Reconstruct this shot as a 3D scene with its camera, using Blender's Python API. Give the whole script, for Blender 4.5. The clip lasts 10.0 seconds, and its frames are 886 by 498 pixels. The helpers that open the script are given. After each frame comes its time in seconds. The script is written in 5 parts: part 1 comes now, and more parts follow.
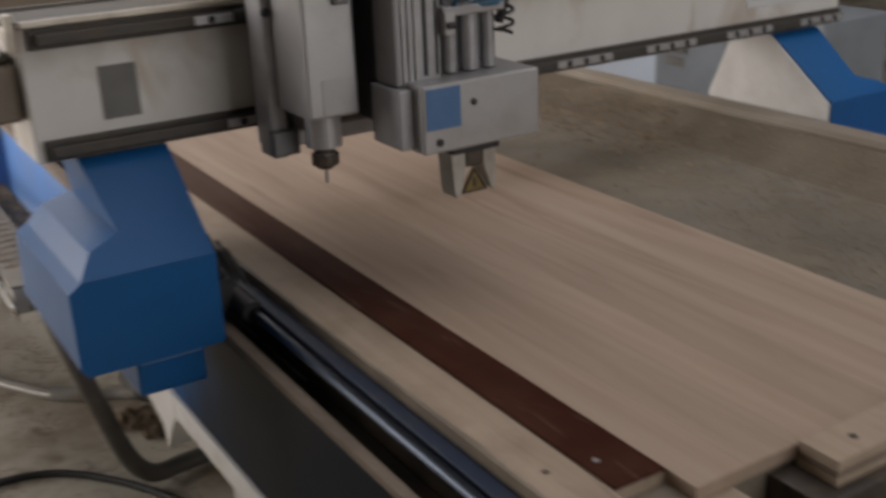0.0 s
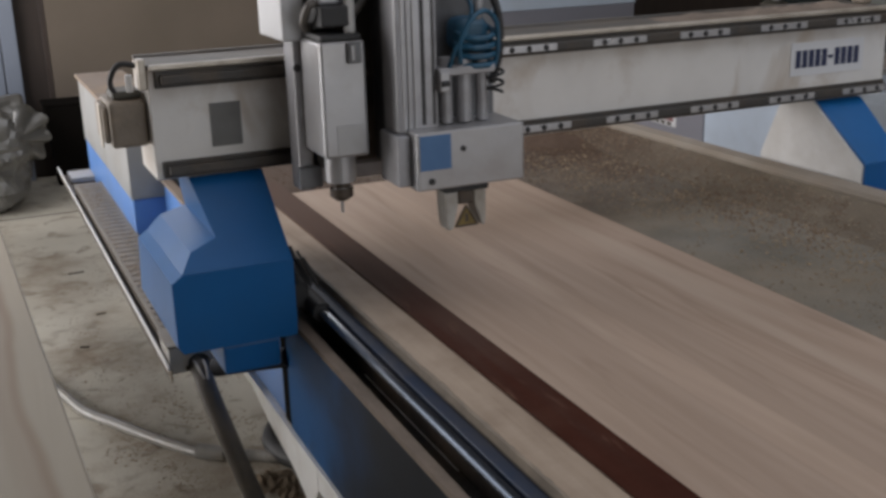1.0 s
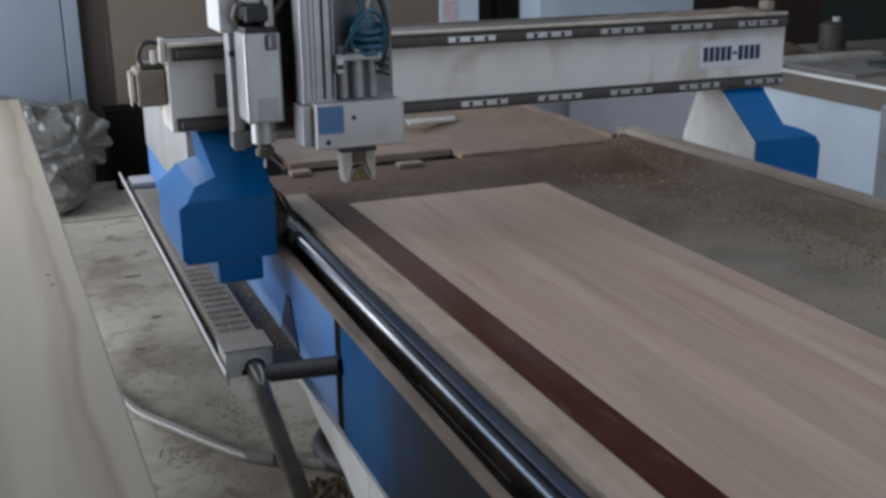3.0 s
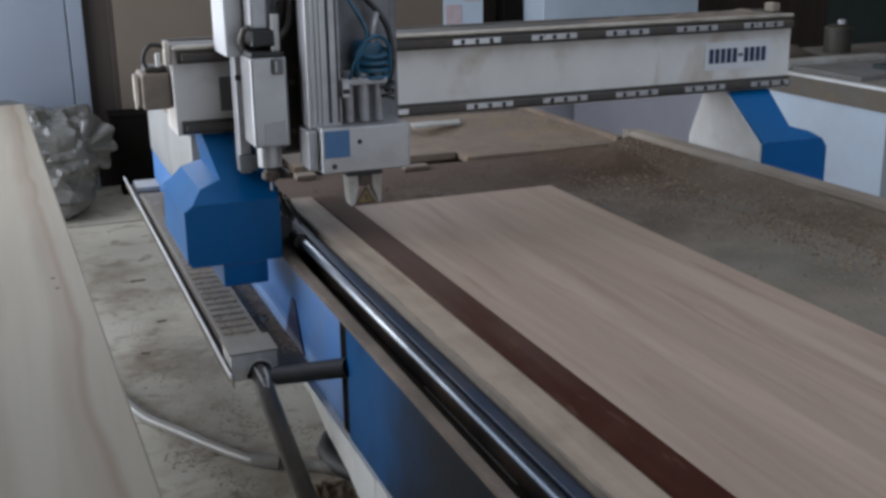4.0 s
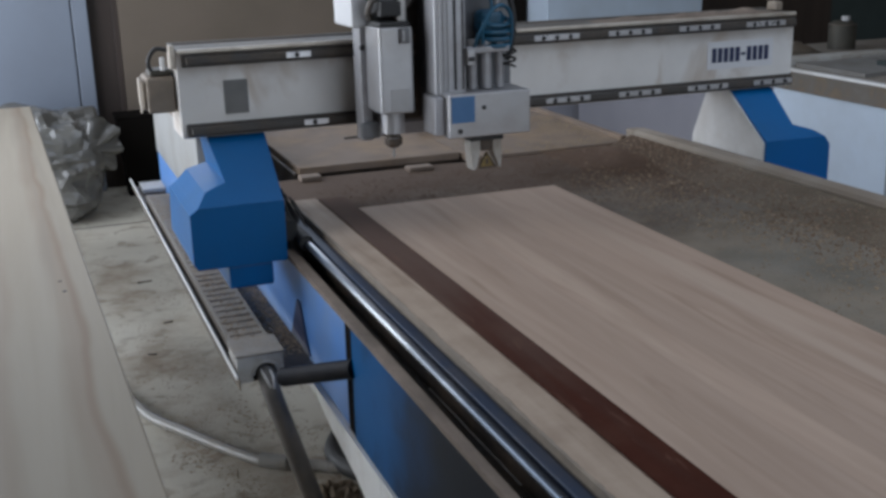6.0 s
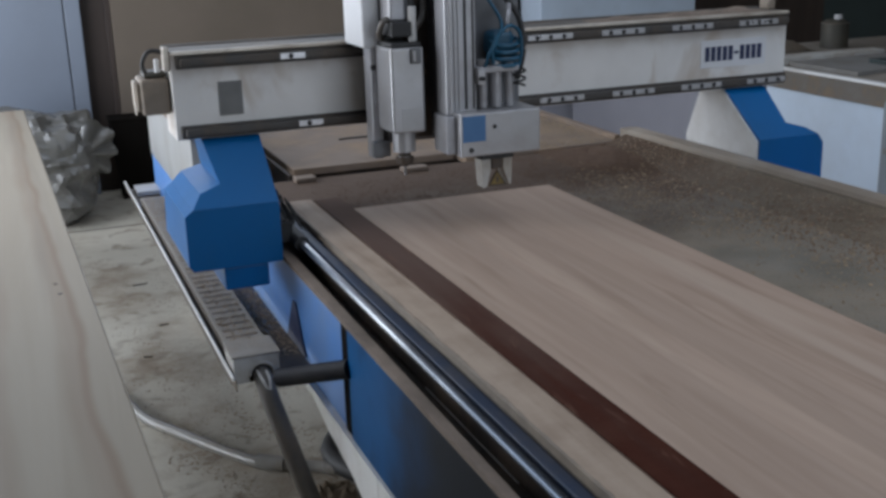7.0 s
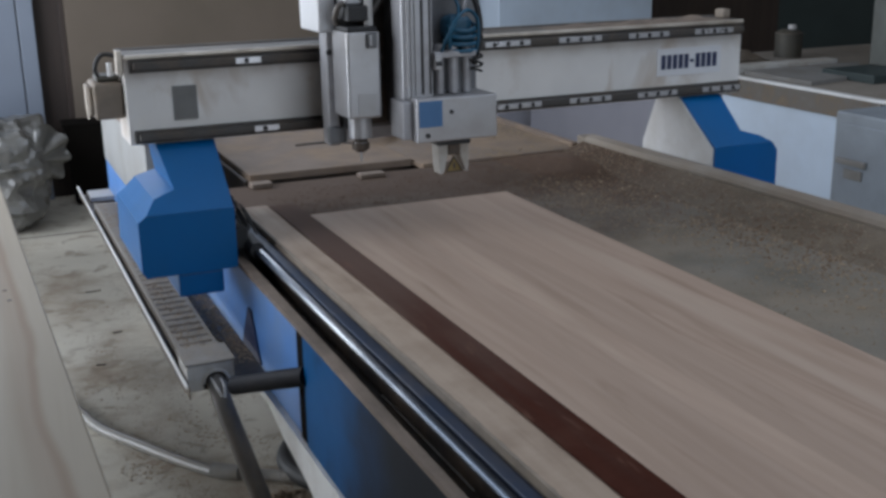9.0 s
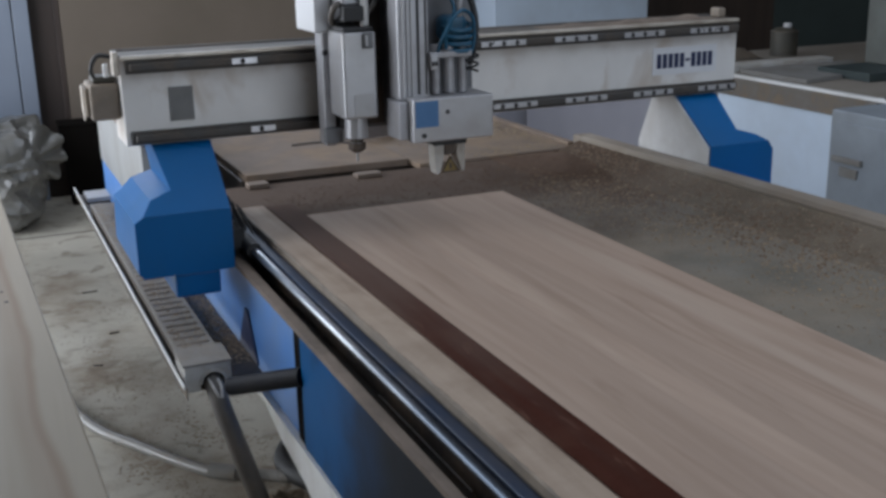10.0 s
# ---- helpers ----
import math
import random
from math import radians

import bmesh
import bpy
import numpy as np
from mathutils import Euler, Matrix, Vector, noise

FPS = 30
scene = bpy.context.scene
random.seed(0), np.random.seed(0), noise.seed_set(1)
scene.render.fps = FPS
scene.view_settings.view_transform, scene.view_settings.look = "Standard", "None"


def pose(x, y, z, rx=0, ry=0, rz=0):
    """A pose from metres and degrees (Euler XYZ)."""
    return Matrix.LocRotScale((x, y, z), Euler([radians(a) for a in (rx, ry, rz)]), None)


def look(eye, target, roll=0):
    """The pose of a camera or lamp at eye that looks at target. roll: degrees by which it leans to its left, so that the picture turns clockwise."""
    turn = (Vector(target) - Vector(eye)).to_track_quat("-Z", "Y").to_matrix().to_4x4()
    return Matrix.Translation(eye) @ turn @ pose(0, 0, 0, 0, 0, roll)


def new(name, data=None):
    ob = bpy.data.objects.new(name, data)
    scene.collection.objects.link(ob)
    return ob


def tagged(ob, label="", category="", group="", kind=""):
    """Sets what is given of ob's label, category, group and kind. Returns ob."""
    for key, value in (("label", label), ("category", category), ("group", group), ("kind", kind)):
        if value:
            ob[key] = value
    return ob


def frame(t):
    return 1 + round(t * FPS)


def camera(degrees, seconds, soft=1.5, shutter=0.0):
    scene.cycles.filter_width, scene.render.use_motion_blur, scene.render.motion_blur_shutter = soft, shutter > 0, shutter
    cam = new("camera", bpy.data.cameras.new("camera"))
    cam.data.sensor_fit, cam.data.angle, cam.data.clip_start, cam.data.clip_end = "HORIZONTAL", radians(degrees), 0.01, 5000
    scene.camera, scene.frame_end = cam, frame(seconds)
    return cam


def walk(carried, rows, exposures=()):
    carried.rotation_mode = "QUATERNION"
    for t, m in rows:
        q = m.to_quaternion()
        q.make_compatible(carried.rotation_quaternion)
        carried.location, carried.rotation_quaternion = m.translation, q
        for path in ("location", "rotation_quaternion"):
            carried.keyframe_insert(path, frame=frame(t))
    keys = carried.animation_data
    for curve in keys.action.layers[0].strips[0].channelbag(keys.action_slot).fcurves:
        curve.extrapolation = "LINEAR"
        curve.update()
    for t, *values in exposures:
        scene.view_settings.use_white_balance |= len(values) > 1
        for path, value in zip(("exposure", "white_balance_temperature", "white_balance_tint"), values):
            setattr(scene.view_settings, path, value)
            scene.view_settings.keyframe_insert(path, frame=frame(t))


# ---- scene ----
# x runs along the gantry, y along the machine bed, z up; floor at 0, board top at 0.82
cam = camera(43.7, 10.0, soft=3.1, shutter=0.6)
PATH = [
    (0, -0.8354, -0.7660, 1.5752, -31.907, -20.947, 2.273),
    (0.1, -0.8476, -0.7633, 1.5895, -30.419, -20.734, 1.909),
    (0.3, -0.8580, -0.7005, 1.6107, -27.738, -20.228, 2.097),
    (0.5, -0.8557, -0.6859, 1.6006, -25.704, -18.140, 1.437),
    (0.7, -0.8579, -0.6933, 1.6025, -24.896, -17.881, 1.535),
    (1, -0.8558, -0.6994, 1.6063, -24.406, -17.441, 1.537),
    (1.5, -0.8608, -0.7064, 1.6171, -23.031, -17.237, 1.341),
    (2, -0.8675, -0.7210, 1.6063, -22.038, -17.021, 1.053),
    (2.5, -0.8835, -0.7203, 1.6175, -21.732, -16.874, 0.810),
    (4, -0.8846, -0.7094, 1.6051, -21.408, -16.424, 0.931),
    (4.5, -0.8861, -0.7260, 1.6293, -21.206, -16.617, 1.273),
    (5, -0.8873, -0.7206, 1.6164, -21.381, -16.624, 1.226),
    (5.5, -0.8818, -0.7204, 1.6196, -21.072, -16.614, 1.253),
    (7, -0.8860, -0.7266, 1.6154, -21.561, -16.488, 1.681),
    (7.5, -0.8799, -0.7181, 1.6194, -21.398, -16.532, 1.608),
    (8, -0.8793, -0.7252, 1.6103, -21.637, -16.361, 1.675),
    (8.5, -0.8800, -0.7210, 1.6101, -22.453, -16.524, 1.288),
    (9, -0.8770, -0.7180, 1.6098, -23.588, -16.159, 1.016),
    (9.5, -0.8767, -0.7173, 1.6171, -23.948, -16.250, 1.203),
    (10, -0.8780, -0.7203, 1.6139, -23.813, -16.236, 1.161),
]
walk(cam, [(t, pose(x, y, z, 90 + p, r, a)) for t, x, y, z, a, p, r in PATH],
     exposures=[(0, -0.04, 8000, 15.5), (0.25, -0.02, 7800, 15), (0.5, 0.02, 7600, 14.5), (1.0, 0.0, 7300, 14), (1.7, 0.0, 7000, 12.8), (2.1, 0.0, 6850, 12), (2.6, 0.0, 6420, 10), (10, 0.0, 6380, 9.8)])

# ---- light: overcast daylight through openings placed out of view ----
world = bpy.data.worlds.new("sky")
scene.world = world
world.use_nodes = True
wn = world.node_tree.nodes
sky = wn.new("ShaderNodeTexSky")
sky.sky_type = "NISHITA"
sky.sun_disc = False
sky.sun_elevation = radians(38)
sky.sun_rotation = radians(-80)
world.node_tree.links.new(sky.outputs[0], wn["Background"].inputs[0])
wn["Background"].inputs[1].default_value = 0.12


def opening_light(name, m, sx, sy, watts, color):
    """Sky light at one of the workshop's openings, all of them unseen."""
    d = bpy.data.lights.new(name, "AREA")
    d.shape, d.size, d.size_y, d.energy, d.color = "RECTANGLE", sx, sy, watts, color
    ob = new(name, d)
    ob.matrix_world = m
    return ob


# out of view: the gate in the west wall; added as fills: the high window in the north wall, the shutter opening in the
# south wall, the rooflight
opening_light("daylight_gate", look((-2.38, 4.05, 1.6), (1.0, 4.05, 1.2)), 3.6, 2.8, 158, (0.86, 0.915, 1.0))
opening_light("south_fill", look((1.5, -4.2, 2.2), (1.5, 2.0, 0.9)), 3.4, 3.0, 66, (0.83, 0.90, 1.0))
opening_light("north_fill", look((0.1, 7.17, 3.0), (0.1, 2.0, 1.2)), 3.6, 1.8, 42, (0.84, 0.90, 1.0))
opening_light("roof_fill", look((1.75, 0.4, 3.98), (1.75, 0.41, 0.0)), 4.2, 3.6, 66, (0.84, 0.905, 1.0))

# ---- materials ----


def mat(name, c1, c2=None, rough=0.6, metal=0.0, scale=8.0, stretch=(1, 1, 1), bump=0.1, bscale=60.0, dirt=None, dscale=3.0, damt=0.5, rvar=0.1, spec=0.5, vary=0.0, distort=0.0, dlo=0.45, dhi=0.7, grade=None, dstretch=None):
    """Two colours mixed by noise, a second layer of dirt at its own scale, fine relief."""
    m = bpy.data.materials.new(name)
    m.use_nodes = True
    nt = m.node_tree
    n, l = nt.nodes, nt.links
    b = n["Principled BSDF"]
    b.inputs["Roughness"].default_value = rough
    b.inputs["Metallic"].default_value = metal
    b.inputs["Specular IOR Level"].default_value = spec
    tc = n.new("ShaderNodeTexCoord")
    mp = n.new("ShaderNodeMapping")
    mp.inputs["Scale"].default_value = stretch
    l.new(tc.outputs["Object"], mp.inputs[0])
    no = n.new("ShaderNodeTexNoise")
    no.inputs["Scale"].default_value = scale
    no.inputs["Detail"].default_value = 6
    no.inputs["Distortion"].default_value = distort
    l.new(mp.outputs[0], no.inputs["Vector"])
    ra = n.new("ShaderNodeValToRGB")
    ra.color_ramp.elements[0].position, ra.color_ramp.elements[1].position = 0.3, 0.7
    ra.color_ramp.elements[0].color = (*c1, 1)
    ra.color_ramp.elements[1].color = (*(c2 or tuple(x * 0.8 for x in c1)), 1)
    l.new(no.outputs["Fac"], ra.inputs[0])
    col = ra.outputs[0]
    if dirt:
        dn = n.new("ShaderNodeTexNoise")
        dn.inputs["Scale"].default_value = dscale
        dn.inputs["Detail"].default_value = 8
        dn.inputs["Roughness"].default_value = 0.65
        if dstretch:
            dm = n.new("ShaderNodeMapping")
            dm.inputs["Scale"].default_value = dstretch
            l.new(tc.outputs["Object"], dm.inputs[0])
            l.new(dm.outputs[0], dn.inputs["Vector"])
            dn.inputs["Distortion"].default_value = distort
        else:
            l.new(tc.outputs["Object"], dn.inputs["Vector"])
        mr = n.new("ShaderNodeMapRange")
        mr.inputs["From Min"].default_value, mr.inputs["From Max"].default_value = dlo, dhi
        mr.inputs["To Max"].default_value = damt
        l.new(dn.outputs["Fac"], mr.inputs["Value"])
        mx = n.new("ShaderNodeMix")
        mx.data_type = "RGBA"
        l.new(mr.outputs[0], mx.inputs["Factor"])
        l.new(col, mx.inputs["A"])
        mx.inputs["B"].default_value = (*dirt, 1)
        col = mx.outputs["Result"]
    if grade:  # a tint that grows along one axis, for dust or painted shade: axis, start, end, colour, amount
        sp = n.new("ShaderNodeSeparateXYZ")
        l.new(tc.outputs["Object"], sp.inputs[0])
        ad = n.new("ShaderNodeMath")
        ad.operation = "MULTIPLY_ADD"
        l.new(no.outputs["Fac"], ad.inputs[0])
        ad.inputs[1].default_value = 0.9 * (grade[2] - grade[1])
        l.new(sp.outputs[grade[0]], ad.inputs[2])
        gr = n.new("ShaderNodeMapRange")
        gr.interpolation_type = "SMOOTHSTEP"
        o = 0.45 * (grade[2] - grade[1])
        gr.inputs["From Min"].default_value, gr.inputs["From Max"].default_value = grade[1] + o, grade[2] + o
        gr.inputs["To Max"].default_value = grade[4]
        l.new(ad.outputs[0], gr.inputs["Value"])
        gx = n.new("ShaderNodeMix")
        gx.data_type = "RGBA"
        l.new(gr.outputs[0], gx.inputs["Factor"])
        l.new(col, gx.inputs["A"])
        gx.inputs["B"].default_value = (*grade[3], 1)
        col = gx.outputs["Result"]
    if vary:
        oi = n.new("ShaderNodeObjectInfo")
        vr = n.new("ShaderNodeMapRange")
        vr.inputs["To Min"].default_value, vr.inputs["To Max"].default_value = 1 - vary, 1 + vary
        l.new(oi.outputs["Random"], vr.inputs["Value"])
        hs = n.new("ShaderNodeHueSaturation")
        l.new(vr.outputs[0], hs.inputs["Value"])
        l.new(col, hs.inputs["Color"])
        col = hs.outputs["Color"]
    l.new(col, b.inputs["Base Color"])
    if rvar:
        rr = n.new("ShaderNodeMapRange")
        rr.inputs["To Min"].default_value, rr.inputs["To Max"].default_value = max(0.02, rough - rvar), min(1, rough + rvar)
        l.new(no.outputs["Fac"], rr.inputs["Value"])
        l.new(rr.outputs[0], b.inputs["Roughness"])
    if bump:
        bn = n.new("ShaderNodeTexNoise")
        bn.inputs["Scale"].default_value = bscale
        bn.inputs["Detail"].default_value = 4
        l.new(mp.outputs[0], bn.inputs["Vector"])
        bu = n.new("ShaderNodeBump")
        bu.inputs["Strength"].default_value = bump
        bu.inputs["Distance"].default_value = 0.01
        l.new(bn.outputs["Fac"], bu.inputs["Height"])
        l.new(bu.outputs[0], b.inputs["Normal"])
    return m


M = {}
M["floor"] = mat("concrete_floor", (0.60, 0.573, 0.495), (0.505, 0.475, 0.403), 0.8, scale=2.4, bump=0.25, bscale=90, dirt=(0.25, 0.18, 0.12), dscale=2.9, damt=0.78, dlo=0.47, dhi=0.70)
M["wall"] = mat("brown_wall", (0.15, 0.118, 0.092), (0.125, 0.10, 0.076), 0.75, scale=1.5, bump=0.08, bscale=40, dirt=(0.10, 0.08, 0.06), dscale=0.8)
M["plaster"] = mat("plaster", (0.36, 0.34, 0.31), (0.30, 0.28, 0.255), 0.9, scale=2, bump=0.15, bscale=60)
M["whitewall"] = mat("white_panel", (0.50, 0.585, 0.69), (0.46, 0.54, 0.645), 0.5, scale=1.5, bump=0.03, bscale=30, dirt=(0.36, 0.40, 0.45), dscale=2.0, damt=0.5)
M["door"] = mat("door_paint", (0.192, 0.220, 0.270), (0.165, 0.190, 0.236), 0.45, scale=1.2, bump=0.03, dirt=(0.15, 0.165, 0.20), dscale=1.5, damt=0.5)
M["dark"] = mat("dark_void", (0.010, 0.0085, 0.0075), (0.007, 0.006, 0.005), 0.9, scale=2, spec=0.05)
M["darkgreen"] = mat("dark_green_paint", (0.03, 0.045, 0.045), (0.02, 0.03, 0.03), 0.6, scale=2)
M["blue"] = mat("blue_enamel", (0.0015, 0.105, 0.305), (0.001, 0.088, 0.265), 0.36, scale=3, bump=0.02, bscale=120, dirt=(0.012, 0.095, 0.21), dscale=6, damt=0.3, spec=0.24, rvar=0.06)
# grade takes the blue to near-black along y, towards the near end
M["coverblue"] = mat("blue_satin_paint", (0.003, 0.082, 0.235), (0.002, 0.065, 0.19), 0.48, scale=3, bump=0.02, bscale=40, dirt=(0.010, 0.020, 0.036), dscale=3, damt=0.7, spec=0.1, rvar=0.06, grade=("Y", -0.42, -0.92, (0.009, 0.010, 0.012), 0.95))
M["bluelight"] = mat("light_blue_enamel", (0.105, 0.27, 0.62), (0.09, 0.235, 0.56), 0.35, scale=3, bump=0.03, bscale=120, dirt=(0.22, 0.27, 0.36), dscale=4, damt=0.4)
M["beamwhite"] = mat("stained_white_enamel", (0.715, 0.70, 0.68), (0.635, 0.62, 0.60), 0.42, scale=7, bump=0.03, bscale=80, dirt=(0.36, 0.265, 0.185), dscale=4.2, damt=0.65, dlo=0.54, dhi=0.74, grade=("Z", 0.51, 0.63, (0.25, 0.16, 0.10), 0.8))
M["whiteclean"] = mat("white_sheet", (0.66, 0.66, 0.655), (0.60, 0.60, 0.60), 0.4, scale=4, bump=0.03, dirt=(0.36, 0.33, 0.29), dscale=4, damt=0.5)
M["lipwhite"] = mat("white_powder_coat", (0.80, 0.80, 0.79), (0.74, 0.74, 0.73), 0.4, scale=6, bump=0.03, dirt=(0.45, 0.40, 0.33), dscale=7, damt=0.4)
M["bank"] = mat("banked_sawdust", (0.165, 0.138, 0.108), (0.118, 0.095, 0.071), 0.9, scale=7, bump=0.4, bscale=140, dirt=(0.205, 0.165, 0.12), dscale=4, damt=0.6, spec=0.2, grade=("Y", -0.15, 0.80, (0.090, 0.060, 0.042), 0.92))
M["alu"] = mat("aluminium", (0.41, 0.41, 0.43), (0.33, 0.33, 0.35), 0.42, metal=0.35, scale=14, stretch=(1, 1, 0.2), bump=0.05, bscale=120, dirt=(0.15, 0.13, 0.11), dscale=9, damt=0.5)
M["alubright"] = mat("machined_aluminium", (0.435, 0.435, 0.448), (0.374, 0.374, 0.387), 0.36, metal=0.5, scale=10, bump=0.03, dirt=(0.25, 0.22, 0.19), dscale=8, damt=0.35)
# polished steel; its reflection fading towards the near end is put into the colour
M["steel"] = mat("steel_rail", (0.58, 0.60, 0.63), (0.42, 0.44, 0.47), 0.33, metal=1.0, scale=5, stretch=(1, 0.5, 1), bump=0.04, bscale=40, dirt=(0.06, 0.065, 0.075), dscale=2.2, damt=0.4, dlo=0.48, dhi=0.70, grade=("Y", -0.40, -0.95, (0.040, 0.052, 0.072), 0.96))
M["steeldirty"] = mat("dusty_steel", (0.17, 0.155, 0.14), (0.11, 0.10, 0.09), 0.6, metal=0.5, scale=12, bump=0.2, bscale=140, dirt=(0.24, 0.18, 0.12), dscale=12, damt=0.7)
M["black"] = mat("black_rubber", (0.015, 0.015, 0.017), (0.03, 0.03, 0.03), 0.6, scale=10, bump=0.1)
M["near_black"] = mat("near_black_brown", (0.03, 0.025, 0.022), (0.06, 0.045, 0.035), 0.5, scale=9, bump=0.2, dirt=(0.13, 0.09, 0.06), dscale=9, damt=0.7)
M["greybar"] = mat("blue_grey_steel_bar", (0.030, 0.046, 0.082), (0.020, 0.032, 0.060), 0.5, metal=0.2, scale=9, stretch=(1, 0.1, 1), bump=0.08, dirt=(0.09, 0.08, 0.075), dscale=7, damt=0.45, spec=0.25)
M["ply"] = mat("glued_board", (0.408, 0.304, 0.235), (0.340, 0.245, 0.185), 0.62, scale=3.2, stretch=(4.5, 0.25, 1), bump=0.03, bscale=90, dirt=(0.272, 0.199, 0.141), dscale=3.0, damt=0.4, vary=0.06, distort=1.6, dstretch=(3.5, 0.35, 1), dlo=0.5, dhi=0.75)
M["palewood"] = mat("pale_wood", (0.42, 0.33, 0.255), (0.335, 0.255, 0.19), 0.65, scale=6, stretch=(5, 0.3, 5), bump=0.06, bscale=70, dirt=(0.23, 0.165, 0.118), dscale=7, damt=0.6)
M["redfilm"] = mat("red_brown_film", (0.056, 0.0175, 0.0112), (0.044, 0.014, 0.0092), 0.72, scale=9, stretch=(3, 0.3, 1), bump=0.05, bscale=90, dirt=(0.10, 0.048, 0.033), dscale=6, damt=0.4, spec=0.05, grade=("Y", -0.75, 0.95, (0.125, 0.088, 0.072), 0.85))
# browner towards the far end: sawdust, darkened further for shade under the gantry
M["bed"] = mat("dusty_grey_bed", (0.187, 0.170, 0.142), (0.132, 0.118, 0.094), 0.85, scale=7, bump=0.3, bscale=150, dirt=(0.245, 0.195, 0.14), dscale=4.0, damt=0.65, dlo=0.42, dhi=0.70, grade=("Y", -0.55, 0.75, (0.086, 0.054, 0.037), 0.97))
M["dust"] = mat("sawdust", (0.34, 0.262, 0.178), (0.235, 0.178, 0.12), 0.95, scale=60, bump=0.6, bscale=150, vary=0.1)
M["darkdust"] = mat("brown_sawdust", (0.128, 0.078, 0.050), (0.09, 0.054, 0.035), 0.95, scale=60, bump=0.5, bscale=150)
M["brownply"] = mat("brown_sheet", (0.20, 0.152, 0.118), (0.155, 0.114, 0.086), 0.7, scale=5, bump=0.1, bscale=70, dirt=(0.36, 0.245, 0.14), dscale=4, damt=0.55)
M["greyplastic"] = mat("grey_plastic", (0.44, 0.44, 0.445), (0.37, 0.37, 0.375), 0.5, scale=8, bump=0.04, dirt=(0.30, 0.26, 0.22), dscale=8, damt=0.5)
M["ink"] = mat("dark_blue_ink", (0.02, 0.03, 0.085), None, 0.5, bump=0)
M["labelgrey"] = mat("grey_label", (0.16, 0.16, 0.155), (0.13, 0.13, 0.125), 0.5, scale=20, bump=0.02)
M["labelblue"] = mat("blue_label", (0.06, 0.165, 0.34), (0.05, 0.14, 0.30), 0.45, scale=20, bump=0.0)
M["bluecap"] = mat("blue_cover_plastic", (0.014, 0.105, 0.19), (0.01, 0.07, 0.125), 0.45, scale=20, bump=0.1)
M["yellow"] = mat("yellow_tool", (0.26, 0.18, 0.05), (0.17, 0.115, 0.03), 0.5, scale=20)
M["plasticbag"] = mat("dusty_plastic_wrap", (0.135, 0.132, 0.123), (0.085, 0.083, 0.077), 0.26, scale=3, bump=0.3, bscale=7, dirt=(0.20, 0.197, 0.185), dscale=2.2, damt=0.7, spec=0.9)
M["hose"] = mat("grey_hose", (0.29, 0.283, 0.27), (0.22, 0.214, 0.20), 0.30, scale=10, bump=0.1, dirt=(0.23, 0.185, 0.14), dscale=8, damt=0.5, spec=0.6)
M["pipe"] = mat("matt_black_pipe", (0.008, 0.010, 0.015), (0.016, 0.017, 0.022), 0.6, scale=9, bump=0.08, dirt=(0.05, 0.045, 0.04), dscale=8, damt=0.4, spec=0.15)
M["hosedark"] = mat("dark_grey_hose", (0.11, 0.102, 0.095), (0.075, 0.07, 0.065), 0.5, scale=10, bump=0.1, dirt=(0.19, 0.15, 0.115), dscale=8, damt=0.5)
M["chain"] = mat("dusty_chain_plastic", (0.25, 0.232, 0.21), (0.175, 0.16, 0.142), 0.7, scale=14, bump=0.25, bscale=120, dirt=(0.29, 0.235, 0.175), dscale=10, damt=0.6)
M["slide"] = mat("slide_grey", (0.15, 0.155, 0.165), (0.11, 0.112, 0.12), 0.45, metal=0.25, scale=7, bump=0.08, dirt=(0.07, 0.06, 0.05), dscale=6, damt=0.6)
M["redchips"] = mat("red_brown_chips", (0.19, 0.122, 0.082), (0.135, 0.085, 0.056), 0.9, scale=40, bump=0.3)
M["chips"] = mat("brown_chips", (0.32, 0.25, 0.18), (0.25, 0.19, 0.135), 0.9, scale=40, bump=0.3)
M["floordust"] = mat("brown_floor_dust", (0.38, 0.315, 0.245), (0.31, 0.25, 0.19), 0.95, scale=30, bump=0.4, bscale=200)
M["motor"] = mat("dusty_motor", (0.235, 0.195, 0.155), (0.17, 0.138, 0.108), 0.6, scale=12, bump=0.2, dirt=(0.34, 0.27, 0.20), dscale=11, damt=0.6)
M["plank"] = mat("plank_wood", (0.30, 0.262, 0.203), (0.262, 0.226, 0.172), 0.6, scale=2.4, stretch=(4.5, 0.2, 4.5), bump=0.04, bscale=60, distort=0.7)


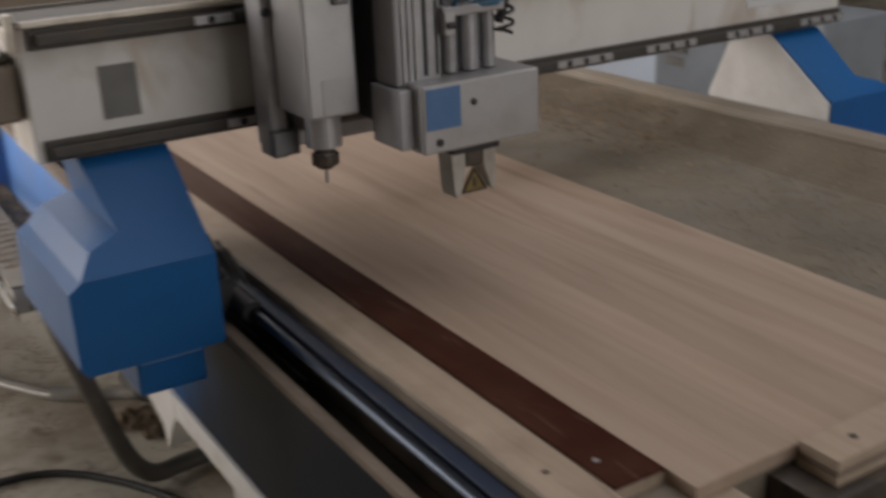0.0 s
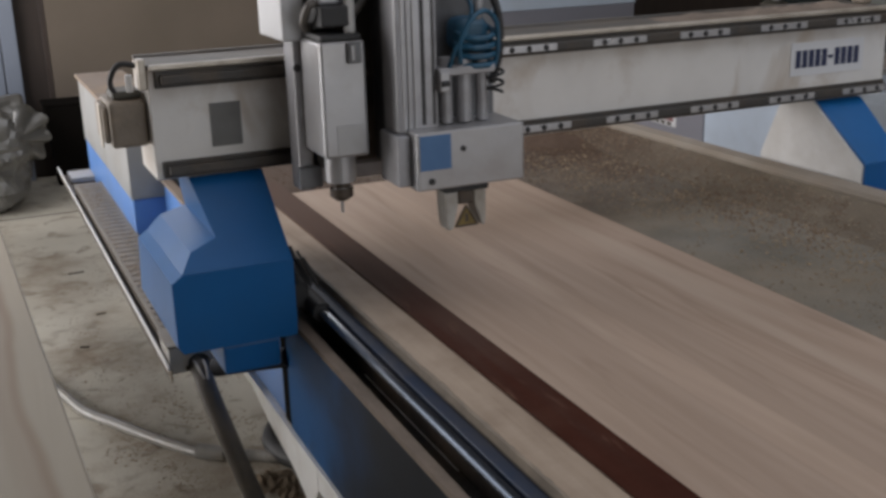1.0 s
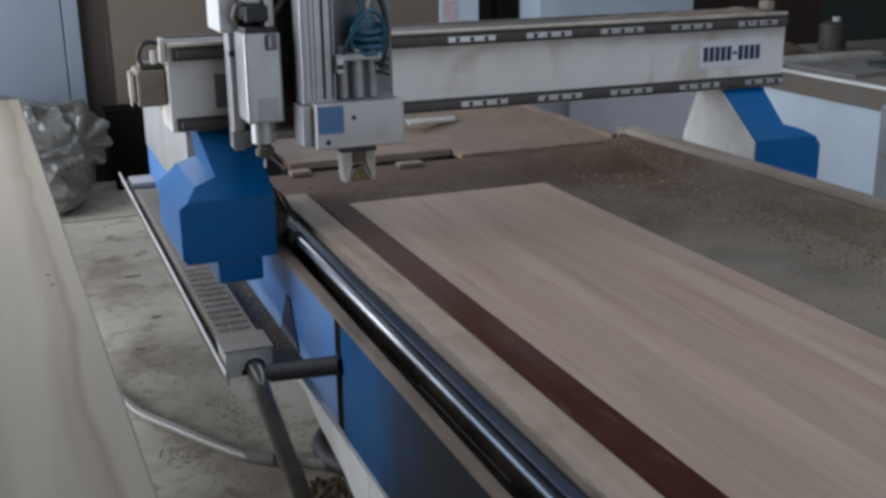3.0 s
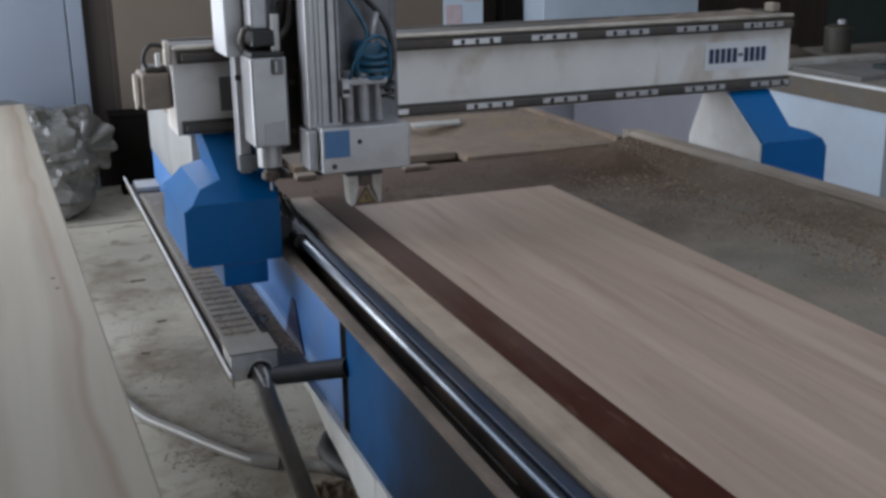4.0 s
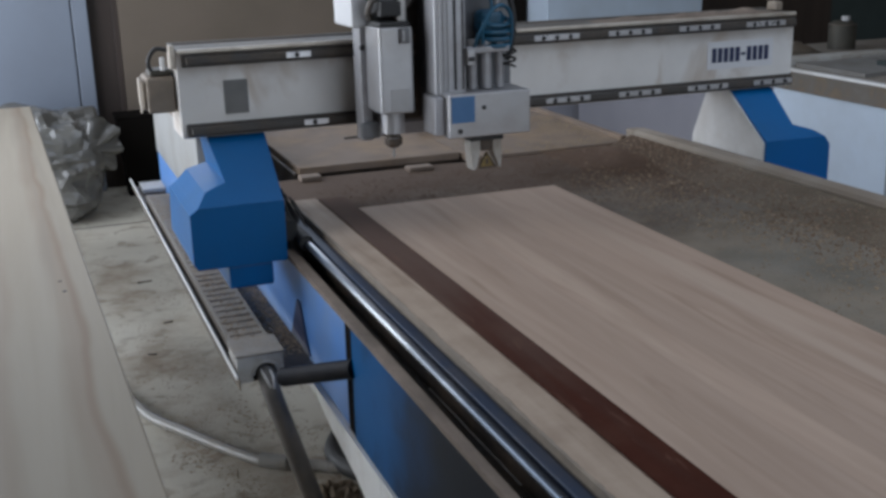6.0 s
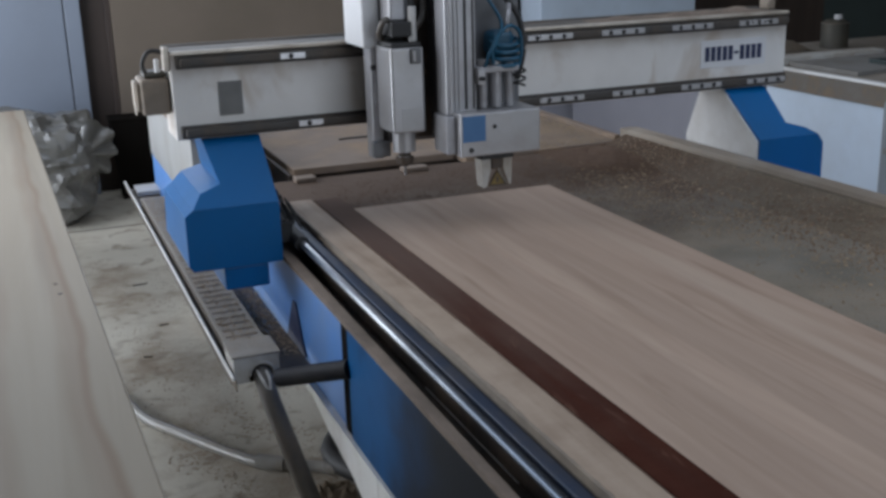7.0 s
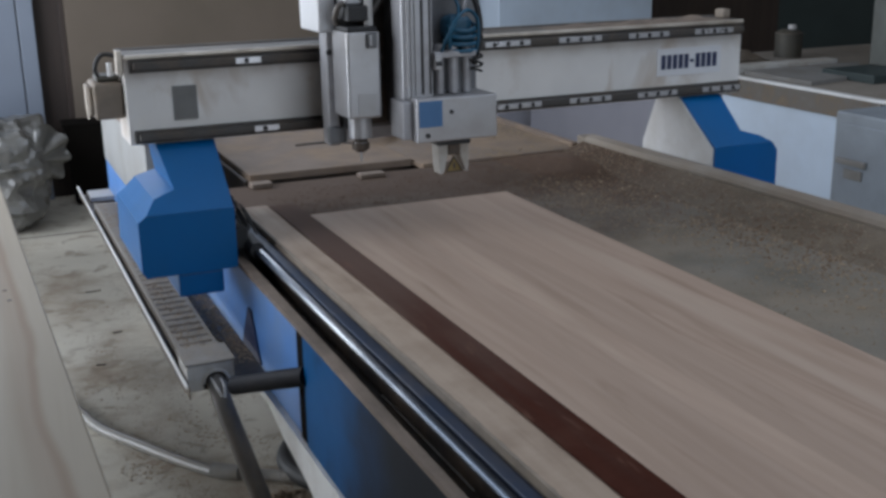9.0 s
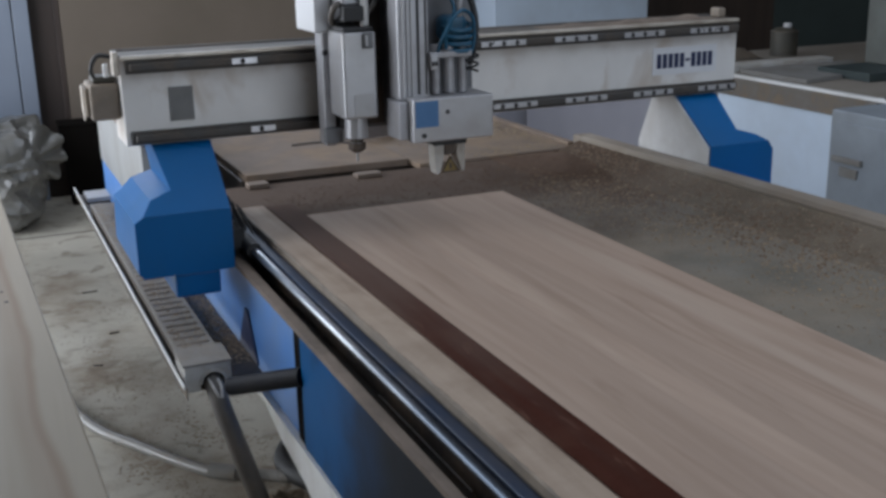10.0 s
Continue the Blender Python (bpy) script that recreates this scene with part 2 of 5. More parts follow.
def streaks(m, slope, bands, color):
    """Long brown growth streaks along a board: bands of (place across the board, half width, amount)."""
    nt = m.node_tree
    n, l = nt.nodes, nt.links
    b = n["Principled BSDF"]
    col = b.inputs["Base Color"].links[0].from_socket
    tc = n.new("ShaderNodeTexCoord")
    sp = n.new("ShaderNodeSeparateXYZ")
    l.new(tc.outputs["Object"], sp.inputs[0])
    mp = n.new("ShaderNodeMapping")
    mp.inputs["Scale"].default_value = (1.5, 1.0, 1.0)
    l.new(tc.outputs["Object"], mp.inputs[0])
    no = n.new("ShaderNodeTexNoise")
    no.inputs["Scale"].default_value = 1.1
    no.inputs["Detail"].default_value = 3
    l.new(mp.outputs[0], no.inputs["Vector"])
    a1 = n.new("ShaderNodeMath")
    a1.operation = "MULTIPLY_ADD"
    l.new(sp.outputs["Y"], a1.inputs[0])
    a1.inputs[1].default_value = slope
    l.new(sp.outputs["X"], a1.inputs[2])
    a2 = n.new("ShaderNodeMath")
    a2.operation = "MULTIPLY_ADD"
    l.new(no.outputs["Fac"], a2.inputs[0])
    a2.inputs[1].default_value = 0.10
    l.new(a1.outputs[0], a2.inputs[2])
    for place, half, amount in bands:
        d = n.new("ShaderNodeMath")
        d.operation = "SUBTRACT"
        l.new(a2.outputs[0], d.inputs[0])
        d.inputs[1].default_value = place + 0.05
        e = n.new("ShaderNodeMath")
        e.operation = "ABSOLUTE"
        l.new(d.outputs[0], e.inputs[0])
        r = n.new("ShaderNodeMapRange")
        r.interpolation_type = "SMOOTHSTEP"
        r.inputs["From Min"].default_value, r.inputs["From Max"].default_value = 0.0, half
        r.inputs["To Min"].default_value, r.inputs["To Max"].default_value = amount, 0.0
        l.new(e.outputs[0], r.inputs["Value"])
        x = n.new("ShaderNodeMix")
        x.data_type = "RGBA"
        l.new(r.outputs[0], x.inputs["Factor"])
        l.new(col, x.inputs["A"])
        x.inputs["B"].default_value = (*color, 1)
        col = x.outputs["Result"]
    l.new(col, b.inputs["Base Color"])


streaks(M["plank"], 0.0221, ((0.268, 0.018, 0.65), (0.248, 0.045, 0.40), (0.10, 0.035, 0.30)), (0.18, 0.12, 0.075))


def flecks(m, stretch, scale, lo, hi, amount, color):
    """Short dark marks along the grain."""
    nt = m.node_tree
    n, l = nt.nodes, nt.links
    b = n["Principled BSDF"]
    col = b.inputs["Base Color"].links[0].from_socket
    tc = n.new("ShaderNodeTexCoord")
    mp = n.new("ShaderNodeMapping")
    mp.inputs["Scale"].default_value = stretch
    l.new(tc.outputs["Object"], mp.inputs[0])
    no = n.new("ShaderNodeTexNoise")
    no.inputs["Scale"].default_value = scale
    no.inputs["Detail"].default_value = 3
    no.inputs["Distortion"].default_value = 0.8
    l.new(mp.outputs[0], no.inputs["Vector"])
    r = n.new("ShaderNodeMapRange")
    r.inputs["From Min"].default_value, r.inputs["From Max"].default_value = lo, hi
    r.inputs["To Max"].default_value = amount
    l.new(no.outputs["Fac"], r.inputs["Value"])
    x = n.new("ShaderNodeMix")
    x.data_type = "RGBA"
    l.new(r.outputs[0], x.inputs["Factor"])
    l.new(col, x.inputs["A"])
    x.inputs["B"].default_value = (*color, 1)
    l.new(x.outputs["Result"], b.inputs["Base Color"])


flecks(M["floor"], (1.0, 1.0, 1.0), 9.0, 0.56, 0.70, 0.6, (0.20, 0.15, 0.105))
flecks(M["beamwhite"], (2.2, 1.0, 1.0), 3.2, 0.60, 0.72, 0.55, (0.38, 0.29, 0.205))
flecks(M["ply"], (9.0, 0.7, 1.0), 2.4, 0.60, 0.74, 0.55, (0.225, 0.15, 0.105))
flecks(M["ply"], (5.0, 0.22, 1.0), 1.7, 0.56, 0.72, 0.45, (0.47, 0.375, 0.30))
flecks(M["palewood"], (8.0, 0.8, 8.0), 3.0, 0.58, 0.72, 0.5, (0.17, 0.115, 0.08))
flecks(M["redfilm"], (6.0, 1.2, 1.0), 5.0, 0.60, 0.72, 0.5, (0.15, 0.085, 0.06))
flecks(M["plank"], (6.0, 0.25, 6.0), 2.0, 0.56, 0.72, 0.5, (0.21, 0.18, 0.14))
M["dustgrey"] = mat("pale_dust_cover", (0.27, 0.235, 0.195), (0.215, 0.182, 0.148), 0.85, scale=6, bump=0.2, bscale=90, dirt=(0.215, 0.165, 0.12), dscale=4, damt=0.6, dlo=0.45, dhi=0.68)
M["steelbright"] = mat("wiped_steel", (0.62, 0.62, 0.64), (0.5, 0.5, 0.52), 0.3, metal=0.7, scale=30, bump=0.03)
M["offwhite"] = mat("dull_bluish_white", (0.29, 0.295, 0.295), (0.23, 0.232, 0.23), 0.5, scale=4, bump=0.04, dirt=(0.22, 0.19, 0.155), dscale=4, damt=0.5)
M["wornedge"] = mat("worn_dusty_steel_edge", (0.62, 0.57, 0.50), (0.42, 0.37, 0.31), 0.38, metal=0.35, scale=7, stretch=(0.4, 1, 1), bump=0.05, dirt=(0.22, 0.175, 0.13), dscale=9, damt=0.6)
M["railgrime"] = mat("dark_rail_grime", (0.075, 0.07, 0.066), (0.05, 0.046, 0.043), 0.55, metal=0.4, scale=12, bump=0.2, bscale=140, dirt=(0.15, 0.115, 0.085), dscale=12, damt=0.6)
M["brownlip"] = mat("brown_dusty_lip", (0.225, 0.175, 0.138), (0.15, 0.115, 0.09), 0.75, scale=7, stretch=(1, 0.3, 1), bump=0.25, bscale=130, dirt=(0.09, 0.07, 0.055), dscale=6, damt=0.7)
M["lilac"] = mat("grey_lilac_panel", (0.23, 0.23, 0.265), (0.20, 0.20, 0.23), 0.55, scale=2, bump=0.03)
M["signwhite"] = mat("sign_white", (0.66, 0.665, 0.68), (0.60, 0.605, 0.62), 0.45, scale=9, bump=0.02)
M["blockwhite"] = mat("dusty_white_plastic", (0.50, 0.49, 0.465), (0.42, 0.41, 0.385), 0.55, scale=8, bump=0.08, dirt=(0.27, 0.22, 0.165), dscale=12, damt=0.7)
M["slab"] = mat("grey_slab", (0.21, 0.205, 0.195), (0.165, 0.16, 0.15), 0.8, scale=5, bump=0.2, dirt=(0.14, 0.115, 0.09), dscale=5, damt=0.5)
M["cabinet"] = mat("light_grey_cabinet", (0.235, 0.265, 0.295), (0.195, 0.22, 0.25), 0.5, scale=3, bump=0.05, dirt=(0.15, 0.15, 0.15), dscale=3, damt=0.5)
M["benchtop"] = mat("dusty_tan_bench_top", (0.27, 0.24, 0.205), (0.21, 0.185, 0.155), 0.8, scale=4, bump=0.15, dirt=(0.15, 0.12, 0.095), dscale=3, damt=0.5)
M["jamb"] = mat("dark_red_brown_wood", (0.040, 0.026, 0.020), (0.028, 0.019, 0.015), 0.6, scale=4, stretch=(6, 6, 0.4), bump=0.08)
M["darktin"] = mat("dull_dark_tin", (0.05, 0.046, 0.036), (0.032, 0.03, 0.024), 0.6, scale=8, bump=0.1, dirt=(0.10, 0.085, 0.06), dscale=6, damt=0.5)
M["ctrl"] = mat("grey_green_steel", (0.115, 0.125, 0.115), (0.09, 0.098, 0.09), 0.5, scale=5, bump=0.05, dirt=(0.07, 0.07, 0.06), dscale=5, damt=0.5)
M["ctrlglass"] = mat("dark_glazing", (0.03, 0.032, 0.026), (0.02, 0.022, 0.018), 0.15, scale=5, bump=0)
M["greytop"] = mat("dark_dusty_steel_top", (0.125, 0.118, 0.110), (0.085, 0.08, 0.074), 0.6, metal=0.2, scale=5, stretch=(0.4, 1, 1), bump=0.15, bscale=120, dirt=(0.19, 0.15, 0.115), dscale=5, damt=0.6)
M["sealred"] = mat("dark_red_print", (0.20, 0.06, 0.065), (0.28, 0.12, 0.12), 0.5, scale=30, bump=0)
M["pink"] = mat("pink_print", (0.46, 0.33, 0.36), (0.52, 0.46, 0.48), 0.5, scale=14, bump=0)

# ---- mesh helpers ----


def box(x0, x1, y0, y1, z0, z1, bev=0.0, bm=None, seg=2):
    bm = bm or bmesh.new()
    r = bmesh.ops.create_cube(bm, size=1.0)
    bmesh.ops.transform(bm, matrix=Matrix.LocRotScale(((x0 + x1) / 2, (y0 + y1) / 2, (z0 + z1) / 2), None, (x1 - x0, y1 - y0, z1 - z0)), verts=r["verts"])
    if bev:
        es = {e for v in r["verts"] for e in v.link_edges}
        bmesh.ops.bevel(bm, geom=list(es), offset=bev, segments=seg, affect="EDGES", profile=0.5)
    return bm


def rod(p0, p1, r, seg=20, bm=None, r2=None):
    bm = bm or bmesh.new()
    a, b = Vector(p0), Vector(p1)
    res = bmesh.ops.create_cone(bm, cap_ends=True, segments=seg, radius1=r, radius2=r if r2 is None else r2, depth=(b - a).length)
    q = (b - a).to_track_quat("Z", "Y").to_matrix().to_4x4()
    bmesh.ops.transform(bm, matrix=Matrix.Translation((a + b) / 2) @ q, verts=res["verts"])
    return bm


def prism(pts, axis, lo, hi, bm=None, bev=0.0):
    """A polygon in the two other axes, drawn out from lo to hi along axis ('x', 'y' or 'z')."""
    bm = bm or bmesh.new()

    def at(p, v):
        return {"x": (v, p[0], p[1]), "y": (p[0], v, p[1]), "z": (p[0], p[1], v)}[axis]
    a = [bm.verts.new(at(p, lo)) for p in pts]
    b = [bm.verts.new(at(p, hi)) for p in pts]
    fs = [bm.faces.new(a), bm.faces.new(list(reversed(b)))]
    n = len(pts)
    for i in range(n):
        fs.append(bm.faces.new((a[i], b[i], b[(i + 1) % n], a[(i + 1) % n])))
    bmesh.ops.recalc_face_normals(bm, faces=fs)
    if bev:
        es = {e for f in fs for e in f.edges}
        bmesh.ops.bevel(bm, geom=list(es), offset=bev, segments=2, affect="EDGES", profile=0.5)
    return bm


def hull(lower, upper, bm=None):
    """A solid between two polygons with the same number of corners."""
    bm = bm or bmesh.new()
    a = [bm.verts.new(p) for p in lower]
    b = [bm.verts.new(p) for p in upper]
    fs = [bm.faces.new(a), bm.faces.new(list(reversed(b)))]
    n = len(a)
    for i in range(n):
        fs.append(bm.faces.new((a[i], b[i], b[(i + 1) % n], a[(i + 1) % n])))
    bmesh.ops.recalc_face_normals(bm, faces=fs)
    return bm


def bend(points, steps=10):
    """Points of a smooth line through the given points (Catmull-Rom)."""
    p = [Vector(q) for q in points]
    p = [2 * p[0] - p[1]] + p + [2 * p[-1] - p[-2]]
    out = []
    for i in range(1, len(p) - 2):
        for k in range(steps):
            t = k / steps
            a, b, c, d = p[i - 1:i + 3]
            out.append(0.5 * (2 * b + (c - a) * t + (2 * a - 5 * b + 4 * c - d) * t * t + (3 * b - a - 3 * c + d) * t ** 3))
    return out + [p[-2]]


def tube(points, r, seg=12, steps=10, bm=None, ripple=0.0):
    bm = bm or bmesh.new()
    line = bend(points, steps)
    up = Vector((0.03, 0.02, 1)).normalized()
    rings = []
    for i, c in enumerate(line):
        d = (line[min(i + 1, len(line) - 1)] - line[max(i - 1, 0)]).normalized()
        u = d.cross(up)
        if u.length < 1e-3:
            u = d.cross(Vector((1, 0, 0)))
        u.normalize()
        w = d.cross(u).normalized()
        rr = r * (1 + (ripple if i % 2 else 0))
        rings.append([bm.verts.new(c + rr * (math.cos(2 * math.pi * k / seg) * u + math.sin(2 * math.pi * k / seg) * w)) for k in range(seg)])
    for a, b in zip(rings, rings[1:]):
        for k in range(seg):
            f = bm.faces.new((a[k], a[(k + 1) % seg], b[(k + 1) % seg], b[k]))
            f.smooth = True
    bm.faces.new(list(reversed(rings[0])))
    bm.faces.new(rings[-1])
    return bm


ORIGIN = {}


def mesh_of(name, bm, material):
    me = bpy.data.meshes.new(name)
    bm.to_mesh(me)
    bm.free()
    me.materials.append(material)
    return me


def thing(name, base, label, category, group="", kind=""):
    """An empty at the base of a thing; its parts are drawn in world metres and hung under it."""
    ob = new(name)
    ob.location = base
    ob.empty_display_size = 0.05
    ORIGIN[ob] = Vector(base)
    return tagged(ob, label, category, group, kind)


def part(name, bm, material, parent, label=""):
    o = ORIGIN[parent]
    bmesh.ops.translate(bm, vec=-o, verts=bm.verts)
    ob = new(name, mesh_of(name, bm, material))
    ob.parent = parent
    ORIGIN[ob] = o
    return tagged(ob, label)


def single(name, bm, material, label, category="", kind="", group=""):
    """A thing or a piece of the setting that is one mesh, with its origin at its base."""
    co = [v.co for v in bm.verts]
    base = Vector(((min(c.x for c in co) + max(c.x for c in co)) / 2, (min(c.y for c in co) + max(c.y for c in co)) / 2, min(c.z for c in co)))
    bmesh.ops.translate(bm, vec=-base, verts=bm.verts)
    ob = new(name, mesh_of(name, bm, material))
    ob.location = base
    ORIGIN[ob] = base
    return tagged(ob, label, category, group, kind)


# ---- the workshop ----
floor = single("floor", box(-30.0, 30.0, -30.0, 30.0, -0.12, 0.0), M["floor"], "dusty grey concrete workshop floor", "floor", "structure")
WALL_Y = 7.2
north = thing("wall_north", (3.0, WALL_Y + 0.1, 0.0), "brown painted end wall of the workshop with an added high window", "wall", "", "structure")
for x0, x1, z0, z1 in ((-2.6, 8.5, 0.0, 2.1), (-2.6, 8.5, 3.9, 4.0), (-2.6, -1.7, 2.1, 3.9), (1.9, 8.5, 2.1, 3.9)):
    part("wall_field", box(x0, x1, WALL_Y, WALL_Y + 0.2, z0, z1), M["wall"], north)
single("wall_east", box(8.3, 8.5, -4.5, WALL_Y, 0.0, 4.0), M["plaster"], "plain plastered workshop wall", "wall", "structure")
# unseen west and south walls; openings placed, and west walls darkened, to steer the light
single("wall_west", box(-2.6, -2.4, 5.9, WALL_Y, 0.0, 4.0), M["wall"], "unseen brown painted wall beyond the gate, dark to cut reflections", "wall", "structure")
single("wall_west_near", box(-2.6, -2.4, -4.5, 2.2, 0.0, 4.0), M["wall"], "unseen brown painted wall beside the gate, dark to cut bounced light", "wall", "structure")
single("wall_west_head", box(-2.6, -2.4, 2.2, 5.9, 3.1, 4.0), M["plaster"], "plastered lintel over the gate", "wall", "structure")
single("wall_south_a", box(-2.4, -0.2, -4.5, -4.3, 0.0, 4.0), M["plaster"], "plain plastered workshop wall", "wall", "structure")
single("wall_south_b", box(3.2, 8.3, -4.5, -4.3, 0.0, 4.0), M["plaster"], "plain plastered workshop wall", "wall", "structure")
single("wall_south_head", box(-0.2, 3.2, -4.5, -4.3, 3.75, 4.0), M["plaster"], "unseen plastered lintel over the added shutter opening", "wall", "structure")
roof = thing("ceiling", (3.0, 0.4, 4.0), "plain unseen workshop ceiling with an added rooflight opening", "ceiling", "", "structure")
for nm, x0, x1, y0, y1 in (("ceiling_strip", -2.6, 8.5, -4.5, -1.4), ("ceiling_strip", -2.6, 8.5, 2.2, WALL_Y + 0.2),
                           ("ceiling_strip", -2.6, -0.35, -1.4, 2.2), ("ceiling_strip", 3.85, 8.5, -1.4, 2.2)):
    part(nm, box(x0, x1, y0, y1, 4.0, 4.15), M["plaster"], roof)

# ---- the router: frame and bed ----
machine = thing("router_machine", (0.6, 1.9, 0.0), "blue and white router machine with a long dusty flat bed", "machine")
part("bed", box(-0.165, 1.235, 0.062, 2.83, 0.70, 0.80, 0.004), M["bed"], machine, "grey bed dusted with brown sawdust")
# added near-black beam: paints the darkness below the front of the bed
part("front_beam", box(-0.165, 1.235, -0.10, 0.06, 0.58, 0.70, 0.003), M["near_black"], machine, "near-black beam added for the dark void under the bed's front")
part("side_beam", box(-0.172, -0.165, -0.1, 4.2, 0.60, 0.799), M["near_black"], machine, "dark side beam in the recess behind the shaft")
part("edge_bar", box(-0.1925, -0.166, -0.05, 2.95, 0.772, 0.801, 0.003), M["greybar"], machine, "grey steel bar along the bed")
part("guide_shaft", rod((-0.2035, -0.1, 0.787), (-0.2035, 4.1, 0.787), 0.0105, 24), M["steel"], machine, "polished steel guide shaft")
part("rack_ledge", box(-0.236, -0.172, -0.1, 4.2, 0.66, 0.70, 0.003), M["near_black"], machine, "dark ledge below the shaft")
part("cover_lip", hull([(-0.256, y, 0.7445) for y in (-0.1, 4.15)] + [(-0.226, 4.15, 0.7445), (-0.226, 2.3, 0.7445), (-0.240, -0.1, 0.7445)], [(-0.256, y, 0.757) for y in (-0.1, 4.15)] + [(-0.226, 4.15, 0.757), (-0.226, 2.3, 0.757), (-0.240, -0.1, 0.757)]), M["brownlip"], machine, "dusty brown lip of the side cover")
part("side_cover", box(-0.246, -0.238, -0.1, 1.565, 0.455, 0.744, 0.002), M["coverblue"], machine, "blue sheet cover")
part("side_panel", box(-0.2375, -0.225, 1.617, 4.2, 0.455, 0.7435, 0.002), M["bluelight"], machine, "light blue recessed side panel")
part("lower_rail", box(-0.252, -0.19, 1.932, 4.2, 0.425, 0.447, 0.002), M["lipwhite"], machine, "white lower rail")
part("near_rail", box(-0.254, -0.19, -0.1, 1.354, 0.400, 0.4545, 0.002), M["lipwhite"], machine, "white lower rail")
part("rail_bracket", prism([(1.355, 0.40), (1.40, 0.345), (1.44, 0.285), (1.458, 0.335), (1.56, 0.368), (1.75, 0.395), (1.93, 0.443), (1.93, 0.4545), (1.355, 0.4545)], "x", -0.2545, -0.19), M["lipwhite"], machine, "white pointed bracket on the lower rail")
part("front_leg", box(-0.18, -0.10, 0.8, 1.25, 0.0, 0.70, 0.004), M["whiteclean"], machine, "white sheet leg")
part("rear_leg", box(-0.24, -0.14, 3.6, 4.1, 0.0, 0.425, 0.004), M["whiteclean"], machine, "white sheet leg")
part("far_leg", box(1.14, 1.235, 0.75, 1.45, 0.0, 0.70, 0.004), M["whiteclean"], machine, "white sheet leg")
part("far_rear_leg", box(1.14, 1.235, 3.3, 3.7, 0.0, 0.66, 0.004), M["whiteclean"], machine, "white sheet leg")


def slope_z(x, y):
    """Height of the sawdust banked against the border: hollow at its foot, lower towards the rear."""
    u = max(0.0, (x - 1.075) / 0.144)
    return 0.7995 + (0.066 - 0.026 * (y - 0.3) / 2.51) * u ** 1.3


bm = bmesh.new()
rows_x = [1.075 + 0.144 * i / 8 for i in range(9)]
grid = []
for j in range(61):
    y = 0.3 + 2.51 * j / 60
    grid.append([bm.verts.new((x, y, slope_z(x, y) + (0.010 * noise.noise(Vector((x * 9, y * 7, 0.4))) * (i / 8 if 0 < i < 8 else 0)))) for i, x in enumerate(rows_x)] + [bm.verts.new((1.219, y, 0.79)), bm.verts.new((1.075, y, 0.79))])
for j in range(60):
    for i in range(11):
        k = (i + 1) % 11
        bm.faces.new((grid[j][i], grid[j][k], grid[j + 1][k], grid[j + 1][i]))
bm.faces.new(grid[0][::-1])
bm.faces.new(grid[-1])
part("dust_slope", bm, M["bank"], machine, "brown sawdust banked against the border")
CAP_NEAR = [(1.222, 0.70), (1.222, 0.872), (1.230, 0.884), (1.262, 0.892), (1.274, 0.884), (1.274, 0.70)]
CAP_FAR = [(1.222, 0.70), (1.222, 0.846), (1.230, 0.856), (1.262, 0.864), (1.274, 0.858), (1.274, 0.70)]
part("border_bar", hull([(x, 0.3, z) for x, z in CAP_NEAR], [(x, 2.81, z) for x, z in CAP_FAR]), M["dustgrey"], machine, "dust-covered raised border of the bed")
part("border_end", box(1.222, 1.274, 2.8105, 2.86, 0.70, 0.855, 0.003), M["dustgrey"], machine, "dusty end of the border")
part("rear_border", box(1.208, 1.235, 2.8725, 3.75, 0.7895, 0.825, 0.003), M["brownply"], machine, "wooden edge of the rear bed")
part("outer_cover", box(1.279, 1.56, -0.05, 2.3, 0.45, 0.735, 0.01), M["bluelight"], machine, "light blue cover beyond the border")
# near-black colour carries the shadow in the gap below the rear sheets
part("rear_bed", box(-0.03, 1.235, 2.96, 3.75, 0.66, 0.789, 0.004), M["near_black"], machine, "rear bed, coloured near-black for the shadow under the loose sheets")
part("rear_box", box(-0.35, -0.17, 3.0, 4.2, 0.68, 0.94, 0.004), M["offwhite"], machine, "white box at the rear corner")
part("rear_box_base", box(-0.345, -0.17, 3.005, 4.2, 0.456, 0.6795, 0.004), M["bluelight"], machine, "light blue lower half of the rear box")
part("rear_box_lid", box(-0.36, -0.16, 2.98, 4.21, 0.94, 0.955, 0.003), M["brownply"], machine, "dusty brown lid")
part("slot", box(-0.2452, -0.225, 1.5665, 1.6155, 0.46, 0.7435), M["dark"], machine, "dark gap beside the cover")
part("gusset", prism([(2.00, 0.50), (2.20, 0.50), (2.11, 0.63), (2.08, 0.63)], "x", -0.243, -0.236), M["ink"], machine, "dark gusset")

# the cable tray on the machine's side
tray = thing("cable_tray", (-0.36, 3.0, 0.50), "narrow dusty metal cable tray bolted to the machine side", "cable tray")
part("outer_lip", box(-0.4755, -0.4695, 1.80, 4.23, 0.5525, 0.5605, 0.001), M["lipwhite"], tray, "white folded edge")
part("outer_wall", box(-0.468, -0.465, 1.80, 4.23, 0.5225, 0.552), M["steeldirty"], tray, "dusty tray wall")
part("tray_floor", box(-0.469, -0.255, 1.86, 4.23, 0.518, 0.522), M["near_black"], tray)
part("bracket_pipe", rod((-0.240, 1.567, 0.632), (-0.368, 1.755, 0.560), 0.023, 24), M["pipe"], tray, "dark round bracket")
part("end_bracket", box(-0.44, -0.30, 4.05, 4.20, 0.524, 0.545, 0.003), M["greyplastic"], tray)

